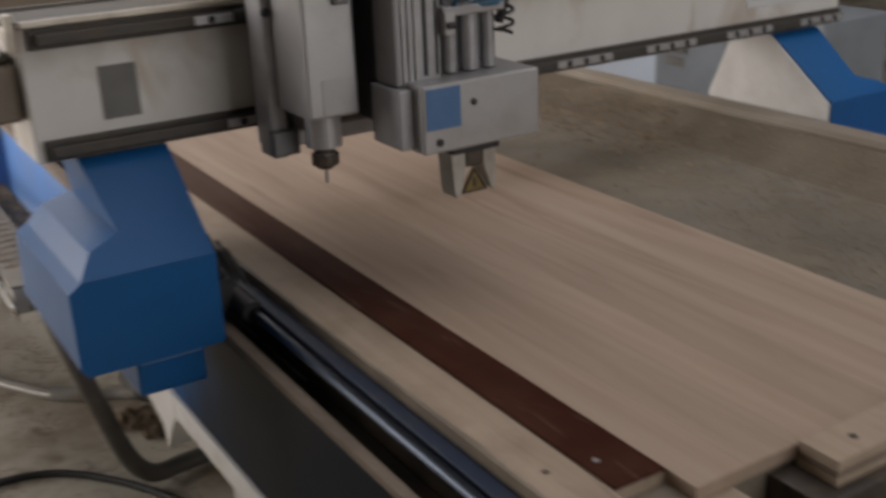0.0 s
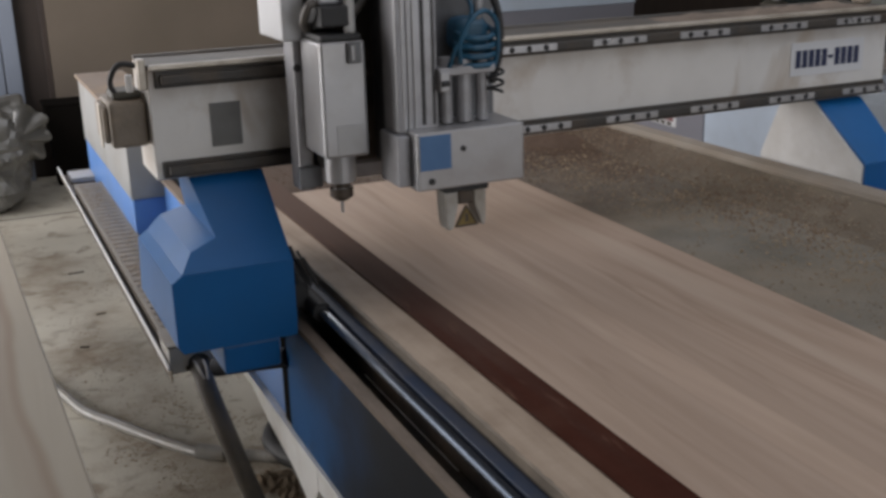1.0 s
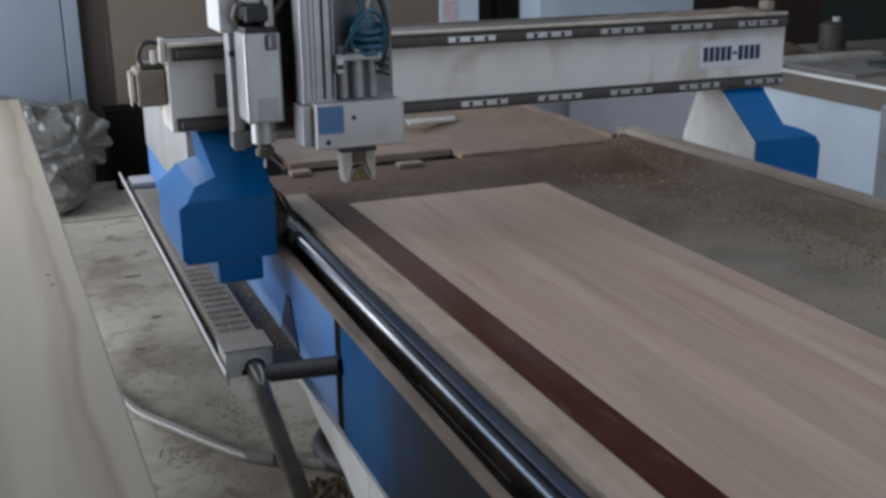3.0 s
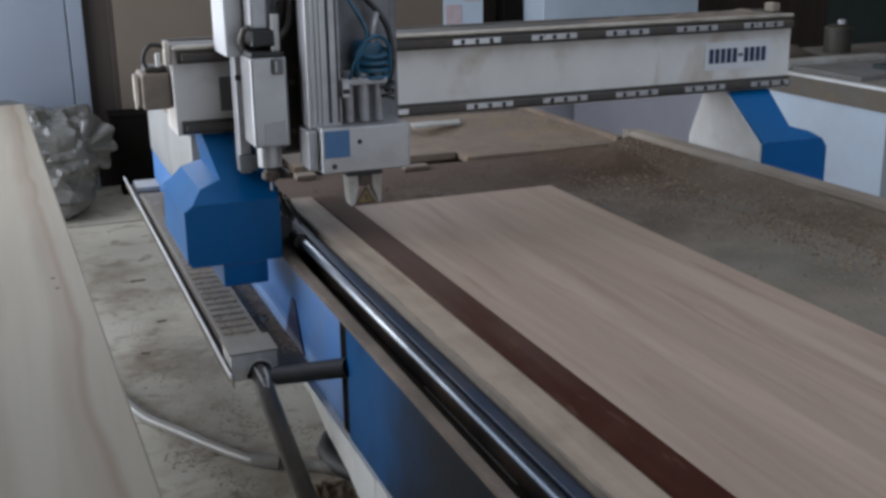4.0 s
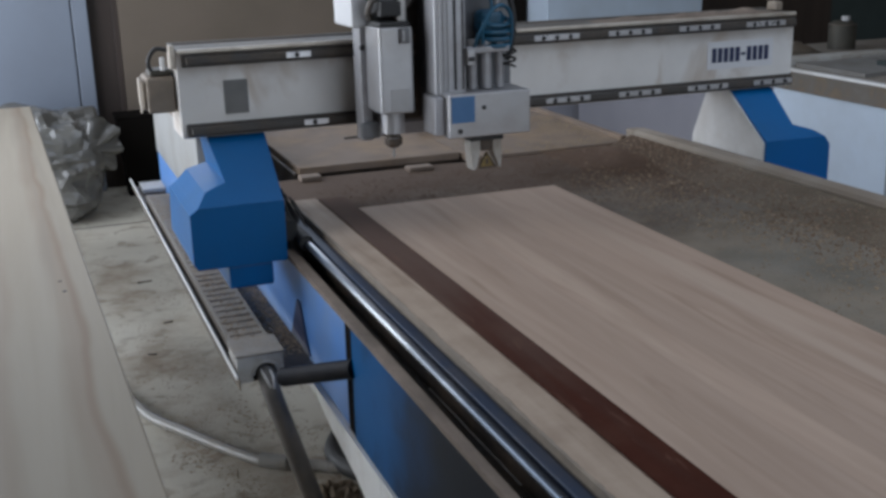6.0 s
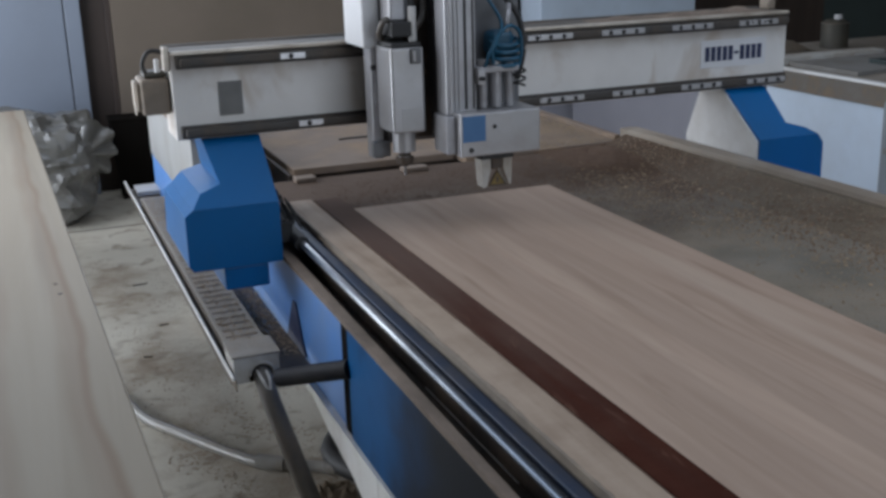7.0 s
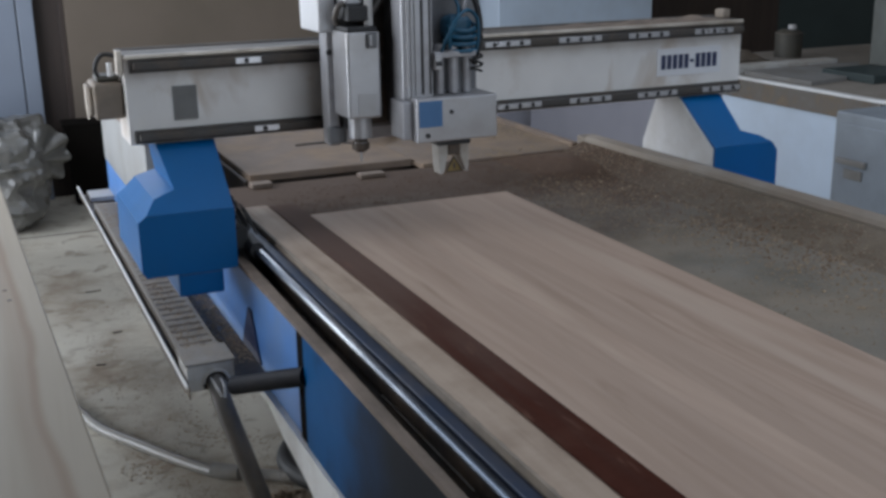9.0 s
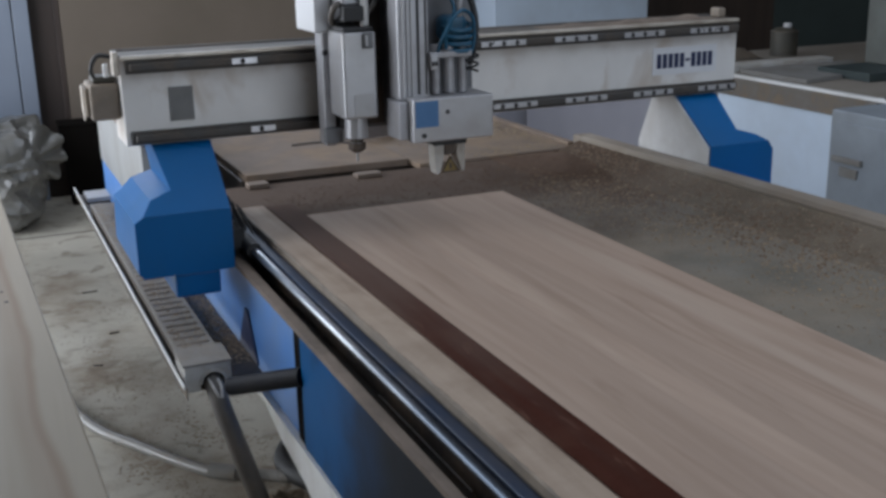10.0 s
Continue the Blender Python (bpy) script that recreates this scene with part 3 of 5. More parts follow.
clamp = thing("hose_block", (-0.42, 1.9, 0.522), "pale plastic hose block at the end of the tray", "hose block")
arch = [(-0.462, 0.5225), (-0.425, 0.5225)] + [(-0.393 - 0.031 * math.cos(a), 0.541 + 0.031 * math.sin(a)) for a in [k * math.pi / 10 for k in range(11)]] + [(-0.361, 0.5225), (-0.346, 0.5225), (-0.346, 0.590), (-0.462, 0.590)]
part("block", prism(arch, "y", 1.845, 1.96), M["blockwhite"], clamp)
part("mouth_liner", box(-0.424, -0.362, 1.885, 1.955, 0.523, 0.572), M["black"], clamp, "dark inside of the mouth")
part("mouth_ring", tube([(-0.393 - 0.031 * math.cos(a), 1.843, 0.541 + 0.031 * math.sin(a)) for a in [k * math.pi / 10 for k in range(11)]], 0.004, 8, 2), M["blockwhite"], clamp, "raised rim round the mouth")
part("lid", box(-0.466, -0.342, 1.842, 1.966, 0.5905, 0.5965, 0.002), M["chain"], clamp, "dusty tan lid")
part("wire", tube([(-0.402, 1.884, 0.55), (-0.405, 1.85, 0.553), (-0.40, 1.80, 0.54), (-0.392, 1.79, 0.52)], 0.0035, 8), M["whiteclean"], clamp, "pale wire in the mouth")
part("wire", tube([(-0.388, 1.884, 0.55), (-0.385, 1.85, 0.553), (-0.384, 1.80, 0.545), (-0.386, 1.785, 0.52)], 0.0035, 8), M["whiteclean"], clamp, "pale wire in the mouth")

# drag chain lying in the tray
chain = thing("drag_chain", (-0.40, 2.6, 0.522), "dusty grey plastic cable chain lying in the tray", "cable chain")
link = box(-0.445, -0.345, 0.004, 0.048, 0.523, 0.566, 0.005)
box(-0.449, -0.438, 0.0, 0.060, 0.523, 0.566, 0.003, link)
box(-0.352, -0.341, 0.0, 0.060, 0.523, 0.566, 0.003, link)
first = None
for i in range(36):
    if first is None:
        first = part("link", link, M["chain"], chain)
        first.location = (0, 1.97, 0)
    else:
        ob = new("link", first.data)
        ob.parent = chain
        ob.location = (0, 1.97 + 0.052 * i, 0)

# ---- work pieces on the bed ----
board = thing("wide_board", (0.318, 1.17, 0.80), "wide pale pinkish-brown glued wooden board lying on the bed", "board")
staves = [0.0, 0.085, 0.19, 0.265, 0.375, 0.455, 0.555, 0.636]
for a, b in zip(staves, staves[1:]):
    part("stave", box(a + 0.0001, b - 0.0001, 0.055, 2.29, 0.8005, 0.8200), M["ply"], board)
strip = thing("fence_strip", (-0.04, 1.26, 0.80), "dark red-brown film-faced plywood strip beside the board", "wood strip")
part("screw", rod((-0.060, 0.171, 0.8210), (-0.060, 0.171, 0.8222), 0.0045, 12), M["steelbright"], strip, "bright screw head")
part("core", box(-0.080, -0.0015, 0.108, 2.44, 0.8005, 0.8175), M["palewood"], strip, "pale plywood core")
part("film", box(-0.080, -0.0015, 0.108, 2.44, 0.8176, 0.8215, 0.001), M["redfilm"], strip, "red-brown film face")
lath = thing("edge_lath", (-0.122, 1.22, 0.80), "pale wooden lath along the bed, dirty at its rim", "wood lath")
part("lath", box(-0.163, -0.082, -0.02, 2.47, 0.8005, 0.8185, 0.002), M["palewood"], lath)
part("screw", rod((-0.125, 0.19, 0.8180), (-0.125, 0.19, 0.8192), 0.005, 12), M["near_black"], lath, "dark screw head")
# rim dust; its outer column also covers the lath's lit side to darken it
bm = bmesh.new()
row = []
for k in range(250):
    y = -0.01 + k * 0.0099
    w = 0.003 + 0.005 * abs(noise.noise(Vector((0, y * 5.0, 0)))) + 0.003 * random.random()
    row.append([bm.verts.new(p) for p in ((-0.1645, y, 0.8030), (-0.1640, y, 0.8190), (-0.1625 + 0.4 * w, y, 0.8205 + 0.001 * random.random()), (-0.1625 + w, y, 0.8187))])
for a, q in zip(row, row[1:]):
    for k in range(3):
        bm.faces.new((a[k], a[k + 1], q[k + 1], q[k]))
tagged(part("dust_drift", bm, M["motor"], lath, "brown dust along the rim, drawn down the side to dim it"), kind="stuff")
stop = thing("end_block", (0.31, 0.02, 0.79), "small pale plywood block at the end of the board", "wood block")
for z0, z1, nm, m4 in ((0.7905, 0.8025, "lower_ply", "palewood"), (0.8026, 0.8125, "middle_ply", "brownply"), (0.8126, 0.828, "upper_ply", "palewood")):
    part(nm, box(0.172, 0.44, -0.012, 0.052, z0, z1, 0.0008), M[m4], stop)
part("screw", rod((0.235, 0.018, 0.8278), (0.235, 0.018, 0.8288), 0.006, 12), M["near_black"], stop, "dark sunk screw head")
# added prop under the end block, near-black like the void around it
part("front_bar", box(0.13, 0.50, -0.03, 0.0615, 0.7005, 0.790, 0.003), M["near_black"], machine, "near-black bar added in the dark void under the end block")
part("support_lath", box(0.0, 0.062, -0.055, 0.0612, 0.772, 0.7995, 0.002), M["palewood"], machine, "pale lath fixed under the board's end")
part("lath_bracket", box(0.004, 0.058, -0.04, 0.0612, 0.7005, 0.7715, 0.002), M["near_black"], machine)
part("lath_screw", rod((0.034, 0.0, 0.7993), (0.034, 0.0, 0.8003), 0.006, 12), M["near_black"], machine)
single("far_sheet", box(-0.02, 0.575, 2.925, 3.72, 0.7895, 0.815, 0.002), M["brownply"], "pale brown wooden sheet lying on the rear bed", "wood sheet")
single("far_sheet", box(0.583, 1.205, 2.835, 3.70, 0.7895, 0.811, 0.002), M["brownply"], "brown wooden sheet strewn with sawdust on the rear bed", "wood sheet")
for k, (x0, x1, y0, y1, h) in enumerate(((-0.05, 0.02, 2.77, 2.825, 0.016), (0.32, 0.41, 2.75, 2.80, 0.015))):
    single("bed_clamp", box(x0, x1, y0, y1, 0.8005, 0.80 + h, 0.003), M["brownlip"], "sawdust-covered clamp block at the end of the bed", "clamp", "", "clamps on the bed")
for pts, lift in ((((0.545, 3.27), (0.56, 3.36), (0.83, 3.52), (0.80, 3.43)), (0.030, 0.030, 0.001, 0.001)),):
    single("thin_slat", hull([(x, y, 0.8152 + h) for (x, y), h in zip(pts, lift)], [(x, y, 0.8235 + h) for (x, y), h in zip(pts, lift)]), M["blockwhite"], "thin pale wooden slat tilted on the rear sheet", "slat")

single("loose_cable", tube([(0.27, 3.36, 0.8195), (0.32, 3.37, 0.8195), (0.42, 3.36, 0.8195), (0.48, 3.30, 0.8195)], 0.0032, 8), M["black"], "thin black cable lying on the rear sheet", "cable")

# ---- gantry ----
GX, GY = 0.516, 2.3
gantry = thing("gantry", (GX, GY, 0.70), "white gantry beam on blue legs with dusty guide rails", "gantry")
beam = part("beam", box(-0.484, 1.516, GY, GY + 0.17, 1.065, 1.30, 0.004), M["beamwhite"], gantry, "white enamelled beam with brown stains")
part("top_plate", box(-0.484, 1.516, GY + 0.001, GY + 0.148, 1.3005, 1.3045, 0.001), M["greytop"], gantry, "dusty tan top of the beam")
part("back_edge", box(-0.484, 1.516, GY + 0.1485, GY + 0.166, 1.3005, 1.3095, 0.002), M["greytop"], gantry, "worn steel edge along the back of the beam")
part("top_edge", box(-0.480, 1.512, GY - 0.016, GY - 0.0005, 1.2945, 1.3065, 0.004), M["wornedge"], gantry, "worn bright steel edge along the beam")
for nm, z0 in (("upper_rail", 1.258), ("lower_rail", 1.069)):
    part(nm + "_seat", box(-0.47, 1.512, GY - 0.010, GY - 0.0005, z0, z0 + 0.036, 0.002), M["railgrime"], gantry, "dusty dark rail seat")
    rail = part(nm, box(-0.46, 1.505, GY - 0.027, GY - 0.0102, z0 + 0.008, z0 + 0.028, 0.003), M["railgrime"], gantry, "dusty steel guide rail")
    k = 0
    x = -0.19 if z0 > 1.2 else -0.15
    while x < 1.45:
        w = min(0.15 if x > 0.3 else 0.07, 1.50 - x)
        part("wiped_stretch", box(x, x + w, GY - 0.0285, GY - 0.026, z0 + 0.010, z0 + 0.026, 0.001), M["steelbright"], rail, "rail worn bright")
        for xb in (x + 0.03, x + 0.075, x + 0.12):
            if xb < x + w:
                part("bolt", rod((xb, GY - 0.0295, z0 + 0.018), (xb, GY - 0.028, z0 + 0.018), 0.0072, 10), M["black"], rail)
        x += 0.25
part("nameplate", box(-0.362, -0.297, GY - 0.003, GY + 0.002, 1.125, 1.217), M["labelgrey"], gantry, "grey square nameplate")
plate = part("sign_plate", box(1.185, 1.435, GY - 0.002, GY + 0.002, 1.138, 1.226), M["signwhite"], gantry, "white sign plate")
for i in range(10):
    xb = 1.201 + i * 0.0222
    zb, zt = (1.178, 1.187) if i == 5 else (1.159, 1.205)
    part("print_bar", box(xb, xb + 0.0165, GY - 0.0035, GY - 0.0021, zb, zt), M["ink"], plate, "dark blue printed bar")
part("end_knob", box(1.485, 1.514, GY + 0.06, GY + 0.11, 1.3047, 1.336, 0.006), M["motor"], gantry, "dusty brown knob at the beam end")
heap = bmesh.new()
rows_h = []
for iy in range(9):
    rows_h.append([])
    for ix in range(60):
        x, y = 0.80 + ix * 0.0115, GY + 0.012 + iy * 0.0165
        env = math.sin(math.pi * iy / 8) * min(1.0, ix / 12, (59 - ix) / 8)
        rows_h[-1].append(heap.verts.new((x, y, 1.3043 + env * (0.004 + 0.020 * max(0.0, noise.noise(Vector((x * 12, y * 14, 2.2))) + 0.1) + 0.004 * noise.noise(Vector((x * 60, y * 60, 0)))))))
for u, w in zip(rows_h, rows_h[1:]):
    for k in range(59):
        heap.faces.new((u[k], u[k + 1], w[k + 1], w[k]))
tagged(part("sawdust_layer", heap, M["brownlip"], gantry, "sawdust heaped on top of the beam"), kind="stuff")
# motor on the end of the beam
motor = part("motor", box(-0.562, -0.486, GY + 0.03, GY + 0.17, 1.135, 1.232, 0.008), M["motor"], gantry, "dusty brown motor")
part("motor_cap", box(-0.574, -0.5625, GY + 0.045, GY + 0.155, 1.145, 1.222, 0.005), M["motor"], motor)
part("cable", tube([(-0.535, GY + 0.06, 1.231), (-0.55, GY + 0.055, 1.27), (-0.53, GY + 0.05, 1.305), (-0.49, GY + 0.05, 1.30)], 0.006, 8), M["black"], motor)
part("junction", box(-0.55, -0.49, GY + 0.05, GY + 0.13, 1.2325, 1.250, 0.006), M["darktin"], motor, "brown terminal box")
part("rib", box(-0.578, -0.5745, GY + 0.06, GY + 0.085, 1.135, 1.228, 0.001), M["wornedge"], motor, "bright worn rib")
part("plug", rod((-0.515, GY + 0.035, 1.2505), (-0.515, GY + 0.035, 1.285), 0.007, 12), M["whiteclean"], motor, "white cable plug")
part("end_bracket", box(-0.500, -0.4845, GY + 0.0, GY + 0.03, 1.255, 1.318, 0.003), M["wornedge"], gantry, "small bracket at the beam end")


def leg(sign, x_in):
    """One leg: a front cover that leans forward to a box over the guide, and an inner side plate."""
    knee, back = (0.915, 2.52) if sign < 0 else (0.928, 2.50)

    def fy(z):
        return 2.10 if z <= knee else 2.10 + (z - knee) / (1.064 - knee) * 0.195

    def by(z):
        return back - (z - 0.75) / 0.314 * 0.08
    bm = bmesh.new()
    # the sloping neck and the upright box, as two solids that share the line z = knee
    low = [(0.0, 0.75), (0.0, knee), (0.225, knee), (0.246, 0.90), (0.246, 0.765), (0.235, 0.75)]
    upp = [(0.0, knee + 0.0005), (0.0, 1.064), (0.155, 1.064), (0.137, 0.965), (0.195, 0.948), (0.2245, knee + 0.0005)]
    hull([(x_in + sign * u, 2.10, z) for u, z in low], [(x_in + sign * u, by(z), z) for u, z in low], bm)
    hull([(x_in + sign * u, fy(z), z) for u, z in upp], [(x_in + sign * u, by(z), z) for u, z in upp], bm)
    bmesh.ops.remove_doubles(bm, verts=bm.verts, dist=0.0008)
    cover = part("leg_cover", bm, M["blue"], gantry, "blue sheet leg cover")
    xa = x_in - sign * 0.006
    sp = [(2.108, 0.75), (2.108, knee - 0.005), (2.302, 1.063), (back - 0.08, 1.063), (back, 0.89), (back, 0.75)]
    part("inner_plate", prism(sp, "x", min(xa, x_in - sign * 0.0005), max(xa, x_in - sign * 0.0005)), M["whiteclean"] if sign > 0 else M["blue"], gantry, "white inner side plate" if sign > 0 else "blue inner side plate")
    part("guide_housing", box(min(x_in + sign * 0.035, x_in + sign * 0.155), max(x_in + sign * 0.035, x_in + sign * 0.155), 2.105, 2.34, 0.685, 0.7495, 0.006), M["blue"], gantry, "blue lower housing")
    if sign < 0:
        part("guide_block", rod((-0.205, 2.10, 0.788), (-0.205, 2.46, 0.788), 0.021, 20), M["black"], gantry, "black guide bushing")
        part("guide_bracket", box(-0.264, -0.215, 2.16, 2.46, 0.78, 0.84, 0.005), M["black"], gantry, "black bushing bracket")
        br = bmesh.new()
        for q in range(50):
            y0 = 2.13 + 0.30 * random.random()
            x0 = -0.262 + 0.05 * random.random()
            z0 = 0.905 - 0.02 * random.random()
            rod((x0, y0, z0), (x0 + 0.018 + 0.015 * random.random(), y0 - 0.02 + 0.02 * random.random(), z0 - 0.06 - 0.01 * random.random()), 0.003, 5, br, 0.0012)
        tagged(part("brush", br, M["black"], gantry, "black bristle wiper"), kind="stuff")
    return cover


leg(-1, -0.265)
leg(1, 1.2815)

# ---- tool carriage on the gantry ----
carriage = part("carriage", box(0.046, 0.47, 2.19, 2.262, 1.045, 1.52, 0.004), M["alu"], gantry, "grey aluminium cross carriage")

slide = part("tool_slide", box(0.06, 0.46, 2.125, 2.188, 1.09, 1.56, 0.004), M["slide"], gantry, "dark grey tool slide")
part("side_rail", box(0.020, 0.050, 2.125, 2.186, 1.048, 1.45, 0.004), M["alu"], slide, "aluminium upright")
part("controller_box", box(0.000, 0.0485, 2.12, 2.29, 1.352, 1.62, 0.006), M["signwhite"], slide, "white box behind the upright")
part("side_foot", box(0.012, 0.060, 2.10, 2.1245, 1.058, 1.10, 0.003), M["slide"], slide, "dark foot of the upright")
part("side_bolts", rod((0.026, 2.1245, 1.30), (0.026, 2.119, 1.30), 0.008, 10), M["black"], slide)
part("spindle_body", box(0.035, 0.127, 2.0, 2.1245, 1.136, 1.36, 0.006), M["alubright"], slide, "square brushed aluminium spindle")
part("spindle_cap", box(0.040, 0.122, 2.005, 2.12, 1.3605, 1.372, 0.003), M["black"], slide)
part("spindle_grille", box(0.062, 0.112, 1.9985, 2.001, 1.142, 1.20), M["greyplastic"], slide, "grey grille plate")
part("cable_gland", tube([(0.108, 2.03, 1.372), (0.108, 2.03, 1.43), (0.109, 2.032, 1.462)], 0.011, 14), M["whiteclean"], slide, "pale bent cable gland")
part("connector", box(0.088, 0.116, 1.990, 1.9995, 1.318, 1.358, 0.003), M["slide"], slide, "dark grey plug on the spindle")
part("plug_clip", box(0.094, 0.100, 1.986, 1.9895, 1.325, 1.352, 0.001), M["alubright"], slide)
part("cooling_hose", tube([(0.045, 2.10, 1.375), (0.030, 2.07, 1.395), (0.036, 2.05, 1.425), (0.060, 2.06, 1.43)], 0.008, 10), M["hosedark"], slide, "dark grey hose loop")
part("cooling_hose", tube([(0.10, 2.08, 1.373), (0.125, 2.07, 1.40), (0.155, 2.08, 1.43), (0.17, 2.11, 1.50), (0.17, 2.13, 1.565)], 0.009, 10), M["hosedark"], slide, "dark grey hose loop")
part("coolant_pipe", box(0.050, 0.094, 2.04, 2.12, 1.4255, 1.58, 0.006), M["alu"], slide)
part("spindle_nose", rod((0.081, 2.05, 1.080), (0.081, 2.05, 1.1358), 0.031, 28), M["alubright"], slide, "round spindle nose")
nut = rod((0.081, 2.05, 1.066), (0.081, 2.05, 1.0798), 0.017, 20)
rod((0.081, 2.05, 1.048), (0.081, 2.05, 1.0658), 0.0235, 24, nut)
rod((0.081, 2.05, 1.040), (0.081, 2.05, 1.0478), 0.012, 20, nut, 0.0225)
part("collet_nut", nut, M["near_black"], slide, "dark ringed collet nut")
part("nut_ring", rod((0.081, 2.05, 1.0640), (0.081, 2.05, 1.0672), 0.0185, 20), M["alubright"], slide, "bright ring")
part("cutter", rod((0.081, 2.05, 1.014), (0.081, 2.05, 1.0398), 0.003, 10), M["steel"], slide, "steel cutter")
DRILL = Matrix(((0.955, 0, 0, 0.256 - 0.318 * 0.955 - GX), (0, 1, 0, -0.127 - GY), (0, 0, 0.954, 1.61 * 0.046 - 0.70), (0, 0, 0, 1))) @ Matrix.Translation((GX, GY, 0.70))


def drill(name, bm, material, parent, label=""):
    """A part of the drilling unit, which stands further forward than the spindle."""
    ob = part(name, bm, material, parent, label)
    ob.data.transform(DRILL)
    return ob


part("drill_mount", box(0.185, 0.40, 1.999, 2.1245, 1.10, 1.54, 0.004), M["slide"], slide, "dark mounting block of the drilling unit")
drill("column", box(0.215, 0.305, 2.05, 2.1245, 1.165, 1.56, 0.006), M["alu"], slide, "aluminium column with grooves")
drill("groove", box(0.268, 0.276, 2.0485, 2.051, 1.18, 1.50), M["black"], slide)
drill("groove", box(0.292, 0.297, 2.0485, 2.051, 1.18, 1.50), M["black"], slide)
for x in (0.226, 0.238, 0.250):
    drill("ridge", box(x, x + 0.005, 2.0455, 2.0495, 1.166, 1.55, 0.001), M["alubright"], slide, "bright ridge of the column")
part("slide_channel", box(0.140, 0.205, 2.118, 2.1245, 1.10, 1.50, 0.003), M["near_black"], slide, "thin dark plate between spindle and column")
part("channel_screw", rod((0.165, 2.1175, 1.28), (0.165, 2.1115, 1.28), 0.008, 10), M["steeldirty"], slide)
part("channel_screw", rod((0.165, 2.1175, 1.15), (0.165, 2.1115, 1.15), 0.008, 10), M["steeldirty"], slide)
drill("fitting", box(0.300, 0.322, 2.030, 2.052, 1.245, 1.285, 0.003), M["alubright"], slide, "air fitting on the column")
drill("fitting_tip", rod((0.303, 2.028, 1.262), (0.318, 2.028, 1.262), 0.006, 10), M["black"], slide)
for i, x in enumerate((0.325, 0.365, 0.405)):
    drill("guide_rod", rod((x, 2.06, 1.178), (x, 2.06, 1.31), (0.013, 0.016, 0.013)[i], 18), M["alu"], slide, "round guide rod")
drill("rod_head", box(0.30, 0.425, 2.035, 2.085, 1.275, 1.292, 0.003), M["alu"], slide)
drill("valve_cover", box(0.350, 0.425, 2.05, 2.12, 1.315, 1.385, 0.022, None, 4), M["bluecap"], slide, "blue plastic valve cover")
for k in range(4):
    zc = 1.29 + 0.022 * k
    drill("air_hose", tube([(0.395 + 0.04 * math.cos(a), 2.065 + 0.028 * math.sin(a), zc + 0.004 * k * math.sin(a)) for a in [q * math.pi / 5 for q in range(11)]], 0.0065, 8, 4), M["bluecap"], slide, "coiled blue air hose")
drill("black_cable", tube([(0.43, 2.06, 1.25), (0.445, 2.05, 1.33), (0.435, 2.06, 1.42), (0.39, 2.09, 1.49), (0.34, 2.11, 1.53)], 0.008, 8), M["black"], slide, "black cable")
part("black_cable", tube([(0.108, 2.03, 1.452), (0.115, 2.04, 1.49), (0.18, 2.07, 1.515), (0.25, 2.09, 1.515)], 0.008, 8), M["black"], slide, "black cable")
drill("cable_coil", tube([(0.428 + 0.016 * math.cos(a), 2.04 + 0.012 * math.sin(a), 1.232 + 0.0035 * a) for a in [q * math.pi / 5 for q in range(26)]], 0.0035, 6, 3), M["black"], slide, "coiled black cable end")
drill("blue_tube", tube([(0.345, 2.03, 1.30), (0.338, 2.015, 1.345), (0.360, 2.01, 1.385), (0.395, 2.02, 1.40), (0.43, 2.04, 1.375), (0.436, 2.045, 1.32), (0.428, 2.05, 1.28)], 0.005, 8), M["bluecap"], slide, "blue air tube")
drill("blue_tube", tube([(0.325, 2.04, 1.292), (0.330, 2.02, 1.33), (0.352, 2.02, 1.36), (0.37, 2.03, 1.41), (0.35, 2.07, 1.47), (0.32, 2.10, 1.52)], 0.0045, 8), M["bluecap"], slide, "blue air tube")
drill("silver_elbow", tube([(0.385, 2.035, 1.385), (0.385, 2.03, 1.41), (0.395, 2.04, 1.435), (0.41, 2.07, 1.45)], 0.009, 10), M["alu"], slide, "silver elbow above the valve")
part("motor_flange", box(0.048, 0.115, 2.02, 2.1245, 1.385, 1.425, 0.004), M["black"], slide, "black motor flange")
drill("tool_block", box(0.232, 0.470, 2.0, 2.1245, 1.056, 1.1745, 0.004), M["alubright"], slide, "bright machined tool block")
drill("side_cheek", box(0.205, 0.2318, 2.03, 2.1245, 1.062, 1.165, 0.003), M["alu"], slide)
drill("blue_label", box(0.238, 0.305, 1.9985, 2.0015, 1.098, 1.168), M["labelblue"], slide, "blue square label")
drill("screw", rod((0.262, 1.9975, 1.075), (0.262, 2.001, 1.075), 0.007, 12), M["black"], slide)
drill("screw", rod((0.332, 1.9975, 1.135), (0.332, 2.001, 1.135), 0.006, 12), M["black"], slide)
drill("jaw_holder", box(0.300, 0.398, 2.02, 2.10, 1.040, 1.0538, 0.002), M["black"], slide, "black jaw holder")
drill("jaw_stem", box(0.336, 0.372, 2.035, 2.085, 1.008, 1.0395, 0.004), M["near_black"], slide, "dark block between the jaws")
drill("jaw", prism([(0.306, 1.0395), (0.3355, 1.0395), (0.3355, 1.006), (0.331, 0.990), (0.324, 0.960), (0.314, 0.955), (0.310, 0.975)], "y", 2.035, 2.08, None, 0.002), M["blockwhite"], slide, "pale jaw")
drill("jaw", prism([(0.3725, 1.0395), (0.400, 1.0395), (0.398, 0.975), (0.395, 0.957), (0.389, 0.960), (0.381, 0.985), (0.3725, 1.006)], "y", 2.035, 2.08, None, 0.002), M["blockwhite"], slide, "pale jaw")
